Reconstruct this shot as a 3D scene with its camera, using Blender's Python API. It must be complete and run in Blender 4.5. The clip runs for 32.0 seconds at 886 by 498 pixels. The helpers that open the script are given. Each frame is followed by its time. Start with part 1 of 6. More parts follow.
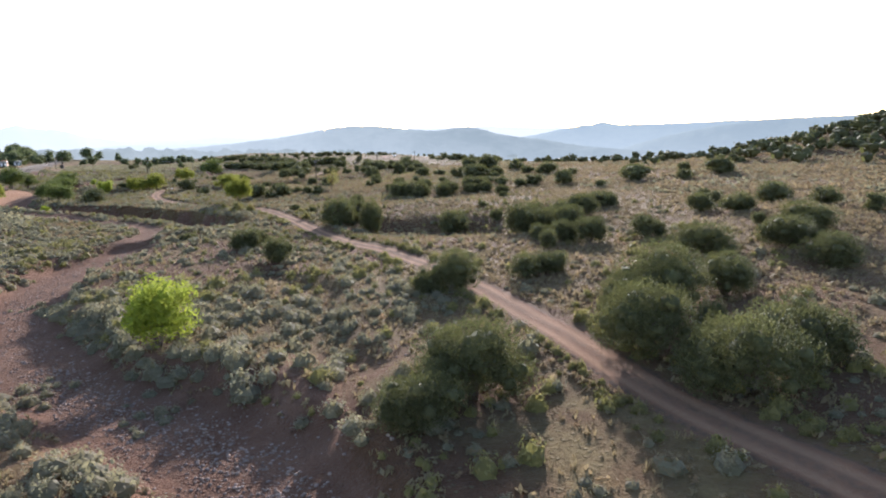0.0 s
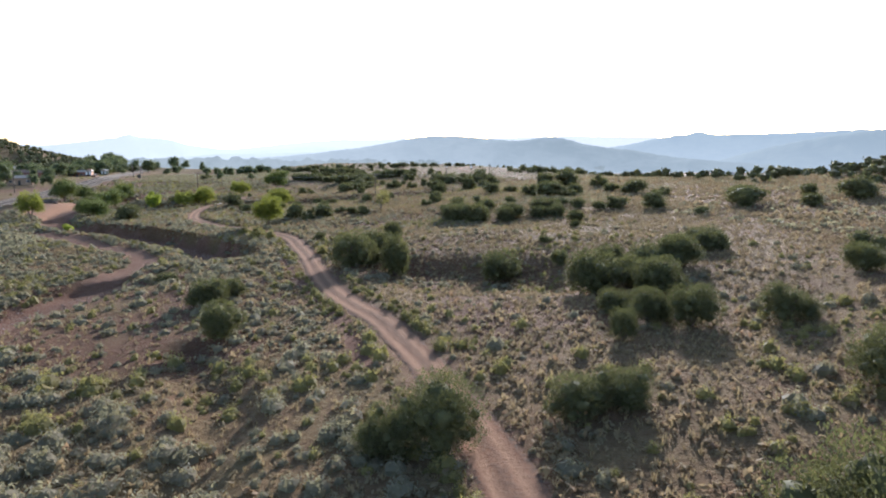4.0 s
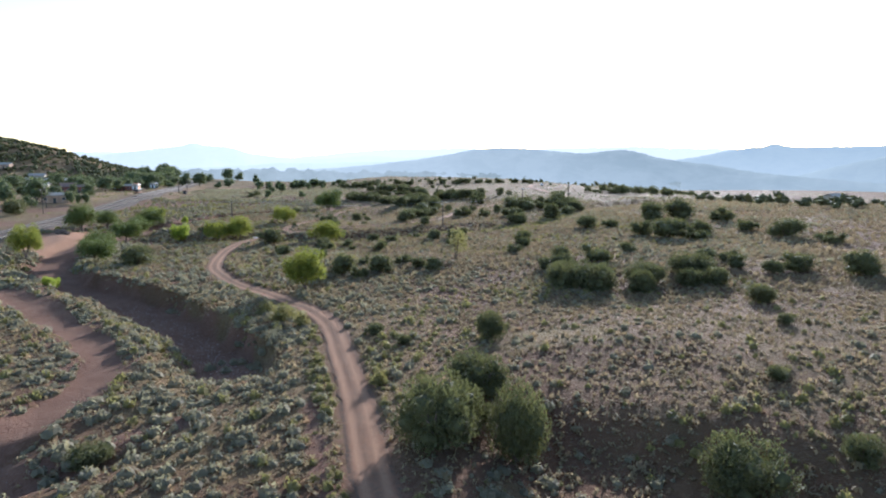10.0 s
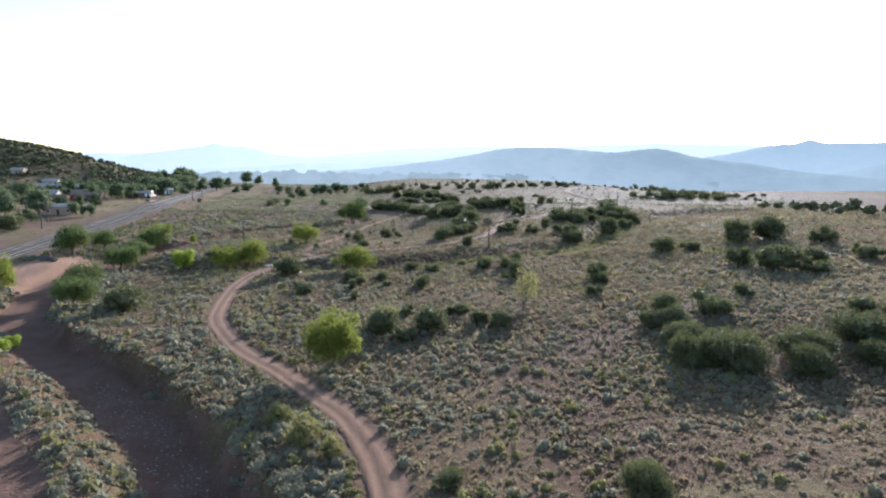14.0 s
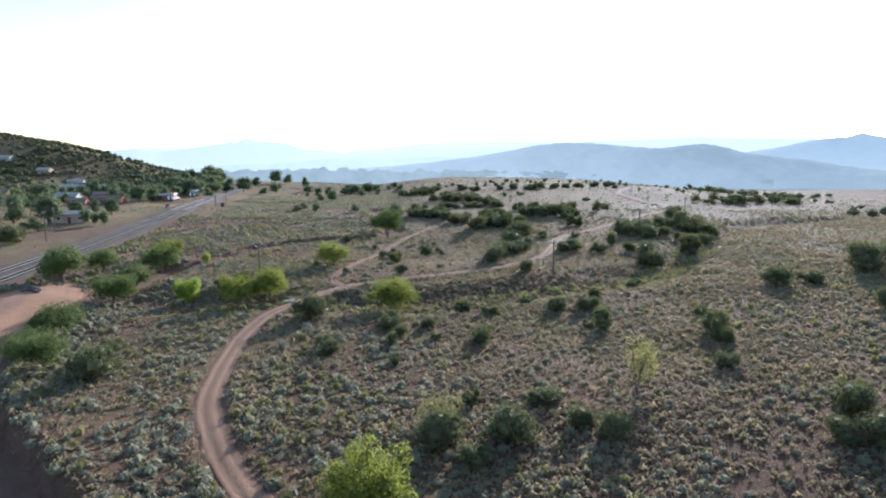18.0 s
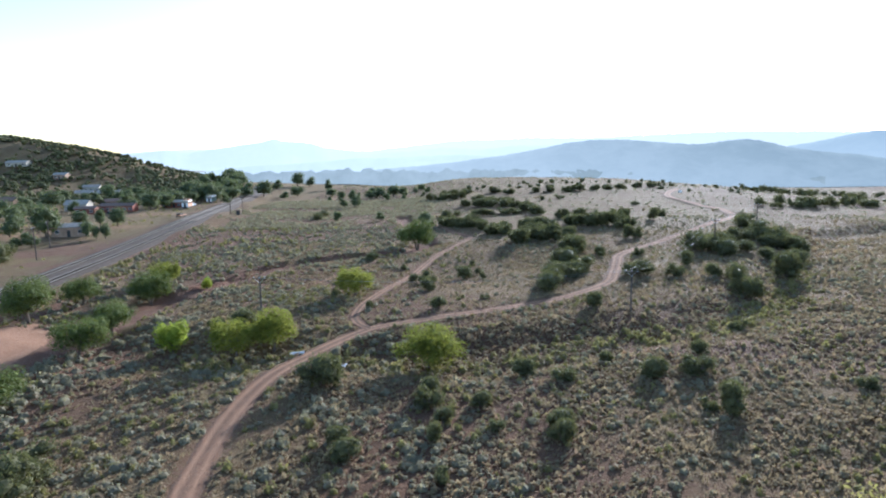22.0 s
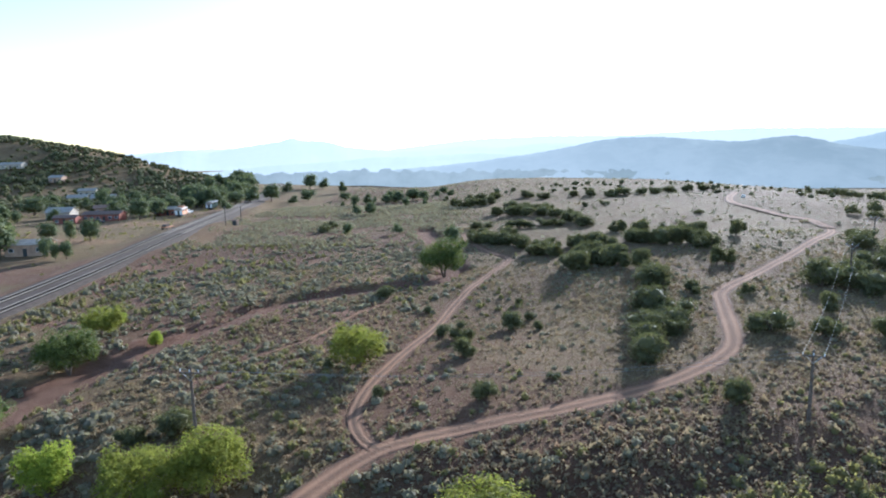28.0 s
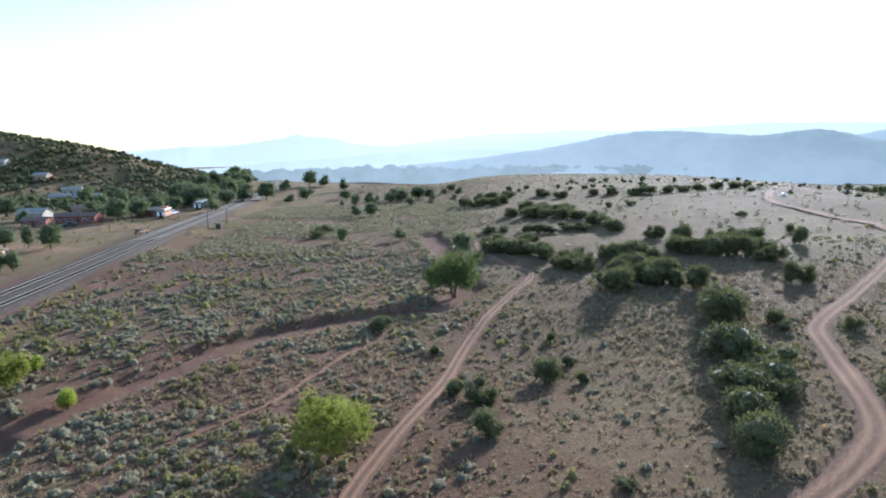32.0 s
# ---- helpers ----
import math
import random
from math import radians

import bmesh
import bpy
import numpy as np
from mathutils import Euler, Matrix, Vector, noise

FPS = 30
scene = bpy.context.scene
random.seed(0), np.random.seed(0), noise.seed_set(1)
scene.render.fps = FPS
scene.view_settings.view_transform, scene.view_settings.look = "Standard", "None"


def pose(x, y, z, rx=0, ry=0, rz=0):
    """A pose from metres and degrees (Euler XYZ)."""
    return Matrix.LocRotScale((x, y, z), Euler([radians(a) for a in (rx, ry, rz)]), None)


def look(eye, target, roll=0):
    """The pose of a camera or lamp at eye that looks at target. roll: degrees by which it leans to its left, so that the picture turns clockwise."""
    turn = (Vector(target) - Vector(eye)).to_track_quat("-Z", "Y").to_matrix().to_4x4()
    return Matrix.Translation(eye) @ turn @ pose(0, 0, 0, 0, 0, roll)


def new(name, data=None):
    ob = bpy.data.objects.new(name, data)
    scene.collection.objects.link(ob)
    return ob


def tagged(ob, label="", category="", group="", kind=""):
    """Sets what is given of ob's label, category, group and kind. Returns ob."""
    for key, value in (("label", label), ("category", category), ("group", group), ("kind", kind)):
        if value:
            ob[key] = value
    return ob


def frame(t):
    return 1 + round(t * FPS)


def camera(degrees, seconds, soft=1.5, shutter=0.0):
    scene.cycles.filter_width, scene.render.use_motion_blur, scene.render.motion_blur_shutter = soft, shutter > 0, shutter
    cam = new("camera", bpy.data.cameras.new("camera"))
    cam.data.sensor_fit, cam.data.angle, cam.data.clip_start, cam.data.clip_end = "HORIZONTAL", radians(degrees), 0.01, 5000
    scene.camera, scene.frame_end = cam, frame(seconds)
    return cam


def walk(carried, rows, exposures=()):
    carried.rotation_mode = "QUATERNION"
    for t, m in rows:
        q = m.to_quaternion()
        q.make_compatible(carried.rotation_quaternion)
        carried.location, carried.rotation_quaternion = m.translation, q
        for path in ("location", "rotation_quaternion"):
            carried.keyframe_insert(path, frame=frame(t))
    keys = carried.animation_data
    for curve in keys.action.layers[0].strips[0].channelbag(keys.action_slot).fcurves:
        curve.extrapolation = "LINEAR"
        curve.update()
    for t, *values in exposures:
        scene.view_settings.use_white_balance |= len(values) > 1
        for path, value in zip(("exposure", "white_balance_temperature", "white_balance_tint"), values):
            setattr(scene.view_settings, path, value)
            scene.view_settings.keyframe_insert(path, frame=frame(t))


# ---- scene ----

# ======== camera ========
cam = camera(70.0, 32.0, soft=1.9)


def aim(x, y, z, heading, pitch, roll):
    """A drone pose: heading in degrees to the right of north (+y), pitch above the horizon."""
    return pose(x, y, z, 90 + pitch, 0, -heading) @ pose(0, 0, 0, 0, 0, roll)


walk(cam, [
    (0.0, aim(-12.01, 2.78, 16.59, 19.17, -9.76, -0.24)),
    (0.5, aim(-10.15, 4.94, 16.72, 18.21, -9.75, -0.19)),
    (1.0, aim(-8.42, 7.12, 16.85, 17.16, -9.67, -0.15)),
    (1.5, aim(-6.83, 9.35, 16.97, 16.09, -9.57, -0.12)),
    (2.0, aim(-5.37, 11.66, 17.09, 15.03, -9.48, -0.09)),
    (2.5, aim(-4.00, 14.13, 17.19, 14.02, -9.37, -0.07)),
    (3.0, aim(-2.69, 16.82, 17.28, 13.06, -9.21, -0.04)),
    (3.5, aim(-1.49, 19.70, 17.40, 12.18, -9.05, -0.01)),
    (5.5, aim(1.74, 31.76, 18.19, 9.88, -8.63, 0.18)),
    (6.0, aim(2.02, 34.79, 18.46, 9.39, -8.56, 0.24)),
    (6.5, aim(2.12, 37.81, 18.74, 8.91, -8.49, 0.32)),
    (7.0, aim(2.10, 40.82, 19.03, 8.42, -8.41, 0.39)),
    (7.5, aim(1.99, 43.88, 19.31, 7.94, -8.34, 0.47)),
    (8.0, aim(1.78, 46.98, 19.60, 7.47, -8.27, 0.53)),
    (8.5, aim(1.44, 50.06, 19.91, 7.08, -8.22, 0.57)),
    (9.0, aim(0.95, 53.09, 20.25, 6.84, -8.17, 0.57)),
    (9.5, aim(0.38, 56.06, 20.62, 6.70, -8.13, 0.54)),
    (10.0, aim(-0.17, 58.99, 21.02, 6.55, -8.12, 0.48)),
    (10.5, aim(-0.65, 61.91, 21.43, 6.35, -8.12, 0.39)),
    (11.0, aim(-1.10, 64.89, 21.85, 6.15, -8.15, 0.30)),
    (11.5, aim(-1.52, 67.96, 22.24, 5.97, -8.19, 0.21)),
    (12.0, aim(-1.92, 71.09, 22.60, 5.77, -8.23, 0.14)),
    (12.5, aim(-2.28, 74.18, 22.92, 5.56, -8.27, 0.09)),
    (13.0, aim(-2.59, 77.20, 23.21, 5.32, -8.29, 0.07)),
    (13.5, aim(-2.89, 80.22, 23.48, 5.06, -8.31, 0.08)),
    (14.0, aim(-3.22, 83.33, 23.76, 4.75, -8.32, 0.10)),
    (14.5, aim(-3.56, 86.48, 24.07, 4.35, -8.29, 0.13)),
    (16.5, aim(-4.89, 98.60, 25.54, 3.13, -8.68, 0.04)),
    (17.0, aim(-5.14, 101.65, 25.79, 2.80, -8.72, -0.01)),
    (17.5, aim(-5.37, 104.73, 26.00, 2.41, -8.78, -0.06)),
    (18.0, aim(-5.62, 107.78, 26.22, 1.97, -8.83, -0.12)),
    (18.5, aim(-5.88, 110.78, 26.45, 1.58, -8.85, -0.19)),
    (19.0, aim(-6.18, 113.71, 26.67, 1.26, -8.87, -0.26)),
    (19.5, aim(-6.49, 116.63, 26.86, 0.98, -8.92, -0.33)),
    (20.0, aim(-6.79, 119.57, 27.03, 0.71, -8.98, -0.43)),
    (20.5, aim(-7.09, 122.51, 27.17, 0.45, -9.02, -0.54)),
    (21.0, aim(-7.38, 125.47, 27.29, 0.19, -9.05, -0.66)),
    (21.5, aim(-7.69, 128.43, 27.39, -0.08, -9.05, -0.77)),
    (22.0, aim(-8.00, 131.36, 27.44, -0.34, -9.00, -0.84)),
    (22.5, aim(-8.28, 134.32, 27.44, -0.62, -8.91, -0.89)),
    (23.0, aim(-8.53, 137.35, 27.42, -0.95, -8.86, -0.90)),
    (23.5, aim(-8.75, 140.39, 27.40, -1.25, -8.86, -0.91)),
    (24.0, aim(-8.97, 143.36, 27.42, -1.47, -8.85, -0.92)),
    (24.5, aim(-9.19, 146.27, 27.49, -1.65, -8.85, -0.93)),
    (25.0, aim(-9.41, 149.15, 27.58, -1.80, -8.87, -0.93)),
    (25.5, aim(-9.65, 152.02, 27.67, -1.90, -8.88, -0.94)),
    (27.5, aim(-10.90, 163.87, 27.85, -2.02, -9.06, -1.06)),
    (28.0, aim(-11.13, 166.86, 27.85, -2.08, -9.11, -1.11)),
    (28.5, aim(-11.35, 169.85, 27.84, -2.13, -9.16, -1.16)),
    (29.0, aim(-11.54, 172.81, 27.80, -2.19, -9.22, -1.21)),
    (29.5, aim(-11.70, 175.76, 27.73, -2.27, -9.27, -1.25)),
    (30.0, aim(-11.83, 178.68, 27.65, -2.37, -9.31, -1.28)),
    (30.5, aim(-11.97, 181.59, 27.55, -2.48, -9.35, -1.29)),
    (31.0, aim(-12.14, 184.49, 27.48, -2.58, -9.39, -1.29)),
    (31.5, aim(-12.33, 187.36, 27.43, -2.64, -9.44, -1.28)),
    (32.0, aim(-12.55, 190.18, 27.44, -2.65, -9.50, -1.24)),
], exposures=[(0.0, 1.12, 5750, 17), (3.0, 1.0, 5650, 16), (12.0, 1.06, 5250, 13), (32.0, 1.06, 5080, 10)])

# ======== sky and sun ========
SUN_HEADING, SUN_HEIGHT = 25.0, 15.0
world = bpy.data.worlds.new("sky")
scene.world = world
world.use_nodes = True
sky = world.node_tree.nodes.new("ShaderNodeTexSky")
sky.sky_type = "NISHITA"
sky.sun_disc = False
sky.sun_elevation, sky.sun_rotation = radians(SUN_HEIGHT), radians(SUN_HEADING)
sky.dust_density, sky.air_density, sky.ozone_density = 0.7, 1.0, 0.7
backing = world.node_tree.nodes["Background"]
backing.inputs["Strength"].default_value = 0.15
world.node_tree.links.new(sky.outputs[0], backing.inputs["Color"])
lamp = bpy.data.lights.new("sun", "SUN")
lamp.energy, lamp.angle, lamp.color = 5.0, radians(0.6), (1.0, 0.93, 0.83)
sun = new("sun", lamp)
far_sun = Vector((math.sin(radians(SUN_HEADING)) * math.cos(radians(SUN_HEIGHT)), math.cos(radians(SUN_HEADING)) * math.cos(radians(SUN_HEIGHT)), math.sin(radians(SUN_HEIGHT))))
sun.matrix_world = look(far_sun * 300, (0, 0, 0))

# ======== materials ========


class Nodes:
    """A short way to write node trees."""

    def __init__(self, name):
        self.mat = bpy.data.materials.new(name)
        self.mat.use_nodes = True
        self.tree = self.mat.node_tree
        self.bsdf = self.tree.nodes["Principled BSDF"]
        self.out = self.tree.nodes["Material Output"]

    def node(self, kind, inputs=None, **settings):
        n = self.tree.nodes.new(kind)
        for key, value in settings.items():
            setattr(n, key, value)
        for key, value in (inputs or {}).items():
            self.put(n.inputs[key], value)
        return n

    def put(self, socket, value):
        if isinstance(value, bpy.types.NodeSocket):
            self.tree.links.new(value, socket)
        else:
            socket.default_value = value

    def place(self):
        return self.node("ShaderNodeTexCoord").outputs["Object"]

    def noise(self, scale, detail=3.0, rough=0.55, where=None):
        n = self.node("ShaderNodeTexNoise", {"Scale": scale, "Detail": detail, "Roughness": rough})
        self.put(n.inputs["Vector"], where or self.place())
        return n.outputs["Fac"]

    def ramp(self, fac, low, high, a, b):
        return self.node("ShaderNodeMapRange", {"Value": fac, "From Min": low, "From Max": high, "To Min": a, "To Max": b}).outputs["Result"]

    def mix(self, fac, a, b, blend="MIX"):
        n = self.node("ShaderNodeMix", data_type="RGBA", blend_type=blend)
        self.put(n.inputs[0], fac)
        for slot, c in ((6, a), (7, b)):
            self.put(n.inputs[slot], (*c, 1) if isinstance(c, tuple) else c)
        return n.outputs[2]

    def attr(self, name):
        return self.node("ShaderNodeAttribute", attribute_name=name).outputs["Fac"]

    def times(self, a, b):
        return self.node("ShaderNodeMath", {0: a, 1: b}, operation="MULTIPLY").outputs[0]

    def plus(self, a, b):
        return self.node("ShaderNodeMath", {0: a, 1: b}, operation="ADD").outputs[0]

    def bump(self, height, strength, distance):
        n = self.node("ShaderNodeBump", {"Strength": strength, "Distance": distance, "Height": height})
        self.put(self.bsdf.inputs["Normal"], n.outputs[0])

    def done(self, colour, rough=0.9, metal=0.0, spec=0.2, haze_sheen=0.0):
        """The last value is a fibre sheen, strongest at grazing angles, that stands in for haze over far surfaces."""
        self.put(self.bsdf.inputs["Base Color"], (*colour, 1) if isinstance(colour, tuple) else colour)
        self.put(self.bsdf.inputs["Roughness"], rough)
        self.bsdf.inputs["Metallic"].default_value = metal
        self.bsdf.inputs["Specular IOR Level"].default_value = spec
        self.bsdf.inputs["Sheen Weight"].default_value = haze_sheen
        self.bsdf.inputs["Sheen Roughness"].default_value = 0.4
        self.bsdf.inputs["Sheen Tint"].default_value = (1.0, 0.90, 0.77, 1.0)
        return self.mat


def plain(name, colour, rough=0.7, metal=0.0, scale=2.0, vary=0.3, relief=0.0):
    """A weathered surface: one colour with grain and stains at two scales."""
    n = Nodes(name)
    a = n.ramp(n.noise(scale, 4), 0.3, 0.7, 1 - vary, 1 + vary)
    b = n.ramp(n.noise(scale * 9, 3), 0.3, 0.7, 1 - vary * 0.5, 1 + vary * 0.5)
    c = n.mix(1.0, colour, n.node("ShaderNodeCombineColor", {0: n.times(a, b), 1: n.times(a, b), 2: n.times(a, b)}).outputs[0], "MULTIPLY")
    if relief:
        n.bump(n.noise(scale * 12, 4), 0.6, relief)
    return n.done(c, rough, metal, 0.08 if rough > 0.8 else 0.3)


def earth_material():
    """Desert soil: tan and rosy earth with dry grass, gravel and bare red wash beds, told apart by the sheet's own covers."""
    n = Nodes("desert_soil")
    p = n.place()
    broad, mid, fine, grit = n.noise(0.035, 4, 0.6, p), n.noise(0.35, 5, 0.6, p), n.noise(2.2, 5, 0.65, p), n.noise(11.0, 3, 0.6, p)
    soil = n.mix(n.ramp(broad, 0.38, 0.62, 0, 1), (0.122, 0.058, 0.031), (0.130, 0.069, 0.036))
    soil = n.mix(n.ramp(mid, 0.42, 0.68, 0, 0.8), soil, (0.098, 0.049, 0.029))
    soil = n.mix(n.ramp(fine, 0.5, 0.72, 0, 0.75), soil, (0.158, 0.092, 0.050))
    soil = n.mix(n.ramp(grit, 0.54, 0.66, 0, 0.8), soil, (0.060, 0.037, 0.022))
    straw = n.mix(n.ramp(fine, 0.35, 0.65, 0, 1), (0.140, 0.098, 0.042), (0.210, 0.152, 0.068))
    soil = n.mix(n.times(n.attr("straw"), n.ramp(mid, 0.3, 0.6, 0.25, 1)), soil, straw)
    spot = n.node("ShaderNodeTexVoronoi", {"Scale": 2.6, "Vector": p, "Randomness": 1.0})
    tuft = n.times(n.ramp(spot.outputs["Distance"], 0.12, 0.30, 1, 0), n.ramp(n.noise(0.6, 3, 0.6, p), 0.42, 0.58, 0, 1))
    soil = n.mix(n.times(tuft, 0.75), soil, (0.21, 0.165, 0.088))
    speck = n.node("ShaderNodeTexVoronoi", {"Scale": 7.5, "Vector": p, "Randomness": 1.0})
    soil = n.mix(n.times(n.ramp(speck.outputs["Distance"], 0.1, 0.32, 1, 0), n.ramp(fine, 0.4, 0.6, 0, 0.6)), soil, (0.075, 0.058, 0.04))
    red = n.mix(n.ramp(mid, 0.35, 0.65, 0, 1), (0.132, 0.066, 0.040), (0.180, 0.096, 0.060))
    red = n.mix(n.ramp(grit, 0.55, 0.68, 0, 0.6), red, (0.25, 0.158, 0.112))
    edge = n.plus(n.attr("wash"), n.ramp(fine, 0.3, 0.7, -0.28, 0.28))
    soil = n.mix(n.ramp(edge, 0.35, 0.65, 0, 1), soil, red)
    sand = n.mix(n.ramp(fine, 0.3, 0.7, 0, 1), (0.30, 0.160, 0.092), (0.37, 0.212, 0.128))
    edge = n.plus(n.attr("sand"), n.ramp(fine, 0.3, 0.7, -0.25, 0.25))
    soil = n.mix(n.ramp(edge, 0.35, 0.65, 0, 1), soil, sand)
    n.bump(n.plus(n.plus(fine, n.times(grit, 0.5)), n.times(tuft, 0.6)), 1.0, 0.24)
    # warm sheen lifts the soil at grazing angles in place of haze
    n.done(soil, 0.92, 0, 0.03, 0.085)
    n.bsdf.inputs["Sheen Tint"].default_value = (1.0, 0.84, 0.67, 1.0)
    return n.mat


def road_material():
    n = Nodes("packed_dirt")
    p = n.place()
    mid, fine, grit = n.noise(0.5, 4, 0.6, p), n.noise(4, 5, 0.6, p), n.noise(18, 3, 0.6, p)
    dirt = n.mix(n.ramp(mid, 0.35, 0.65, 0, 1), (0.212, 0.108, 0.061), (0.258, 0.140, 0.080))
    dirt = n.mix(n.ramp(fine, 0.45, 0.7, 0, 0.6), dirt, (0.15, 0.092, 0.062))
    dirt = n.mix(n.times(n.attr("rut"), n.ramp(fine, 0.3, 0.6, 0.5, 1)), dirt, (0.315, 0.182, 0.106))
    dirt = n.mix(n.times(n.attr("verge"), n.ramp(fine, 0.36, 0.56, 0.2, 1)), dirt, (0.125, 0.083, 0.055))
    n.bump(n.plus(fine, n.times(grit, 0.6)), 1.0, 0.12)
    return n.done(dirt, 0.92, 0, 0.03, 0.05)


def leaf_material(name, dark, light, through_light, dry=None, fresh=0.5, haze_sheen=0.14):
    """Foliage that lets some light through. tone, kept on the mesh, tells one plant from the next and carries the shade
    painted into crowns and bush hearts.
    """
    n = Nodes(name)
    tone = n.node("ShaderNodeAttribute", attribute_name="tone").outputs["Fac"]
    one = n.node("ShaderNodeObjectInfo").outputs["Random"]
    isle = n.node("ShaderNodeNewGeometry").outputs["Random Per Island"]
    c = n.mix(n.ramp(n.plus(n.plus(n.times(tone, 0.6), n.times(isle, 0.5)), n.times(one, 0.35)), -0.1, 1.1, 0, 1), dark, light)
    if dry:
        c = n.mix(n.ramp(tone, 0.8, 0.95, 0, 0.8), c, dry)
    # leaf sheen adds the same stand-in for haze
    n.done(c, 0.75, 0, 0.12, haze_sheen)
    see = n.node("ShaderNodeBsdfTranslucent")
    n.put(see.inputs["Color"], n.mix(fresh, c, (0.30, 0.34, 0.05), "MIX") if fresh else c)
    both = n.node("ShaderNodeMixShader", {0: through_light})
    n.put(both.inputs[1], n.bsdf.outputs[0])
    n.put(both.inputs[2], see.outputs[0])
    n.put(n.out.inputs["Surface"], both.outputs[0])
    return n.mat


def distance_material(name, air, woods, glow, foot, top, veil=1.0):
    """Far mountains behind kilometres of bright morning air: the haze is painted into their emission, palest along
    their feet and towards the sun's side of the valley.
    """
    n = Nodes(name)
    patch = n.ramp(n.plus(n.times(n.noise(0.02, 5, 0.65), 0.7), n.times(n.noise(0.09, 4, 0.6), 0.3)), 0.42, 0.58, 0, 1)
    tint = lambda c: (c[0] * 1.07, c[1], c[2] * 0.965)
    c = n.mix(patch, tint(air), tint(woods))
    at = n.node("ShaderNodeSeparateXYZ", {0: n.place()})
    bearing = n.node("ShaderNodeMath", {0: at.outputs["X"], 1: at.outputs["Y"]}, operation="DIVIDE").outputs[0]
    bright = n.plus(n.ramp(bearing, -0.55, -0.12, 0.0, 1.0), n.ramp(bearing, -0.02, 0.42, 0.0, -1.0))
    # pale haze mixed into the emission colour by bearing, then by height
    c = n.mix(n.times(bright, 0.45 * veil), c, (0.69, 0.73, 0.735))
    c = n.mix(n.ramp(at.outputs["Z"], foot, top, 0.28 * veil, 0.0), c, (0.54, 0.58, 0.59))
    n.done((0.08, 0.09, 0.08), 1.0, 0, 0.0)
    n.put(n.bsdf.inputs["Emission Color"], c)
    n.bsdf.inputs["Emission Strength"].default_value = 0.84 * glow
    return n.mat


EARTH = earth_material()
ROAD = road_material()
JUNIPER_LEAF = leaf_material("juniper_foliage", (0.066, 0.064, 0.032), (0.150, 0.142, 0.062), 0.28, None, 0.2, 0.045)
GREEN_LEAF = leaf_material("broad_leaves", (0.058, 0.078, 0.022), (0.135, 0.16, 0.042), 0.28, None, 0.35)
LIME_LEAF = leaf_material("young_leaves", (0.19, 0.235, 0.03), (0.38, 0.42, 0.055), 0.52, None, 0.4, 0.04)
FRESH_LEAF = leaf_material("fresh_leaves", (0.116, 0.120, 0.022), (0.265, 0.262, 0.045), 0.50, None, 0.35, 0.04)
SAGE_LEAF = leaf_material("sage_leaves", (0.180, 0.150, 0.094), (0.31, 0.272, 0.176), 0.47, (0.23, 0.15, 0.085), 0.14)
BRUSH_LEAF = leaf_material("rabbitbrush_leaves", (0.155, 0.125, 0.052), (0.31, 0.258, 0.096), 0.45, None, 0.25)
LOW_LEAF = leaf_material("low_scrub_leaves", (0.215, 0.160, 0.086), (0.315, 0.240, 0.130), 0.45, (0.28, 0.18, 0.10), 0.0, 0.09)
SLOPE_LEAF = leaf_material("slope_scrub_leaves", (0.195, 0.148, 0.080), (0.29, 0.222, 0.122), 0.44, (0.24, 0.155, 0.095), 0.0, 0.09)
GROVE_LEAF = leaf_material("cottonwood_leaves", (0.065, 0.08, 0.04), (0.14, 0.16, 0.075), 0.35, None, 0.2)
STRAW = leaf_material("dry_grass", (0.24, 0.175, 0.09), (0.37, 0.285, 0.145), 0.4, None, 0)
BARK = plain("bark", (0.16, 0.12, 0.09), 0.95, 0, 6, 0.4, 0.02)
OLD_WOOD = plain("weathered_wood", (0.13, 0.10, 0.08), 0.9, 0, 3, 0.35, 0.01)
STONE = plain("stone", (0.29, 0.215, 0.17), 0.95, 0, 3, 0.35, 0.03)
DARK_STONE = plain("dark_stone", (0.12, 0.085, 0.065), 0.95, 0, 2, 0.4, 0.06)
BALLAST = plain("ballast", (0.104, 0.079, 0.060), 0.95, 0, 1.5, 0.3, 0.08)
TIE_WOOD = plain("tie_wood", (0.05, 0.039, 0.033), 0.95, 0, 4, 0.3)
RAIL_STEEL = plain("rail_steel", (0.20, 0.172, 0.138), 0.85, 0.0, 3, 0.2)
TIN = plain("tin_roof", (0.34, 0.30, 0.25), 0.85, 0.0, 1.2, 0.2)
WHITE_WALL = plain("white_stucco", (0.42, 0.365, 0.29), 0.9, 0, 1, 0.15)
ADOBE = plain("adobe", (0.40, 0.27, 0.19), 0.95, 0, 1, 0.2, 0.02)
RED_WALL = plain("red_boards", (0.25, 0.10, 0.075), 0.85, 0, 1, 0.25)
ORANGE_PAINT = plain("orange_paint", (0.42, 0.19, 0.09), 0.5, 0, 1, 0.2)
GREEN_PAINT = plain("green_paint", (0.10, 0.15, 0.12), 0.5, 0, 1, 0.2)
WHITE_PAINT = plain("white_paint", (0.75, 0.74, 0.72), 0.5, 0, 1, 0.12)
DARK = plain("dark_metal", (0.05, 0.05, 0.05), 0.6, 0.3, 3, 0.3)
SHINGLE = plain("brown_shingles", (0.19, 0.13, 0.10), 0.9, 0, 2, 0.3)
GLASS = plain("window_glass", (0.05, 0.06, 0.07), 0.08, 0.0, 1, 0.1)
GALVANISED = plain("galvanised_steel", (0.55, 0.55, 0.54), 0.35, 0.9, 4, 0.15)
WIRE = plain("wire", (0.30, 0.29, 0.27), 0.6, 0.2, 3, 0.1)

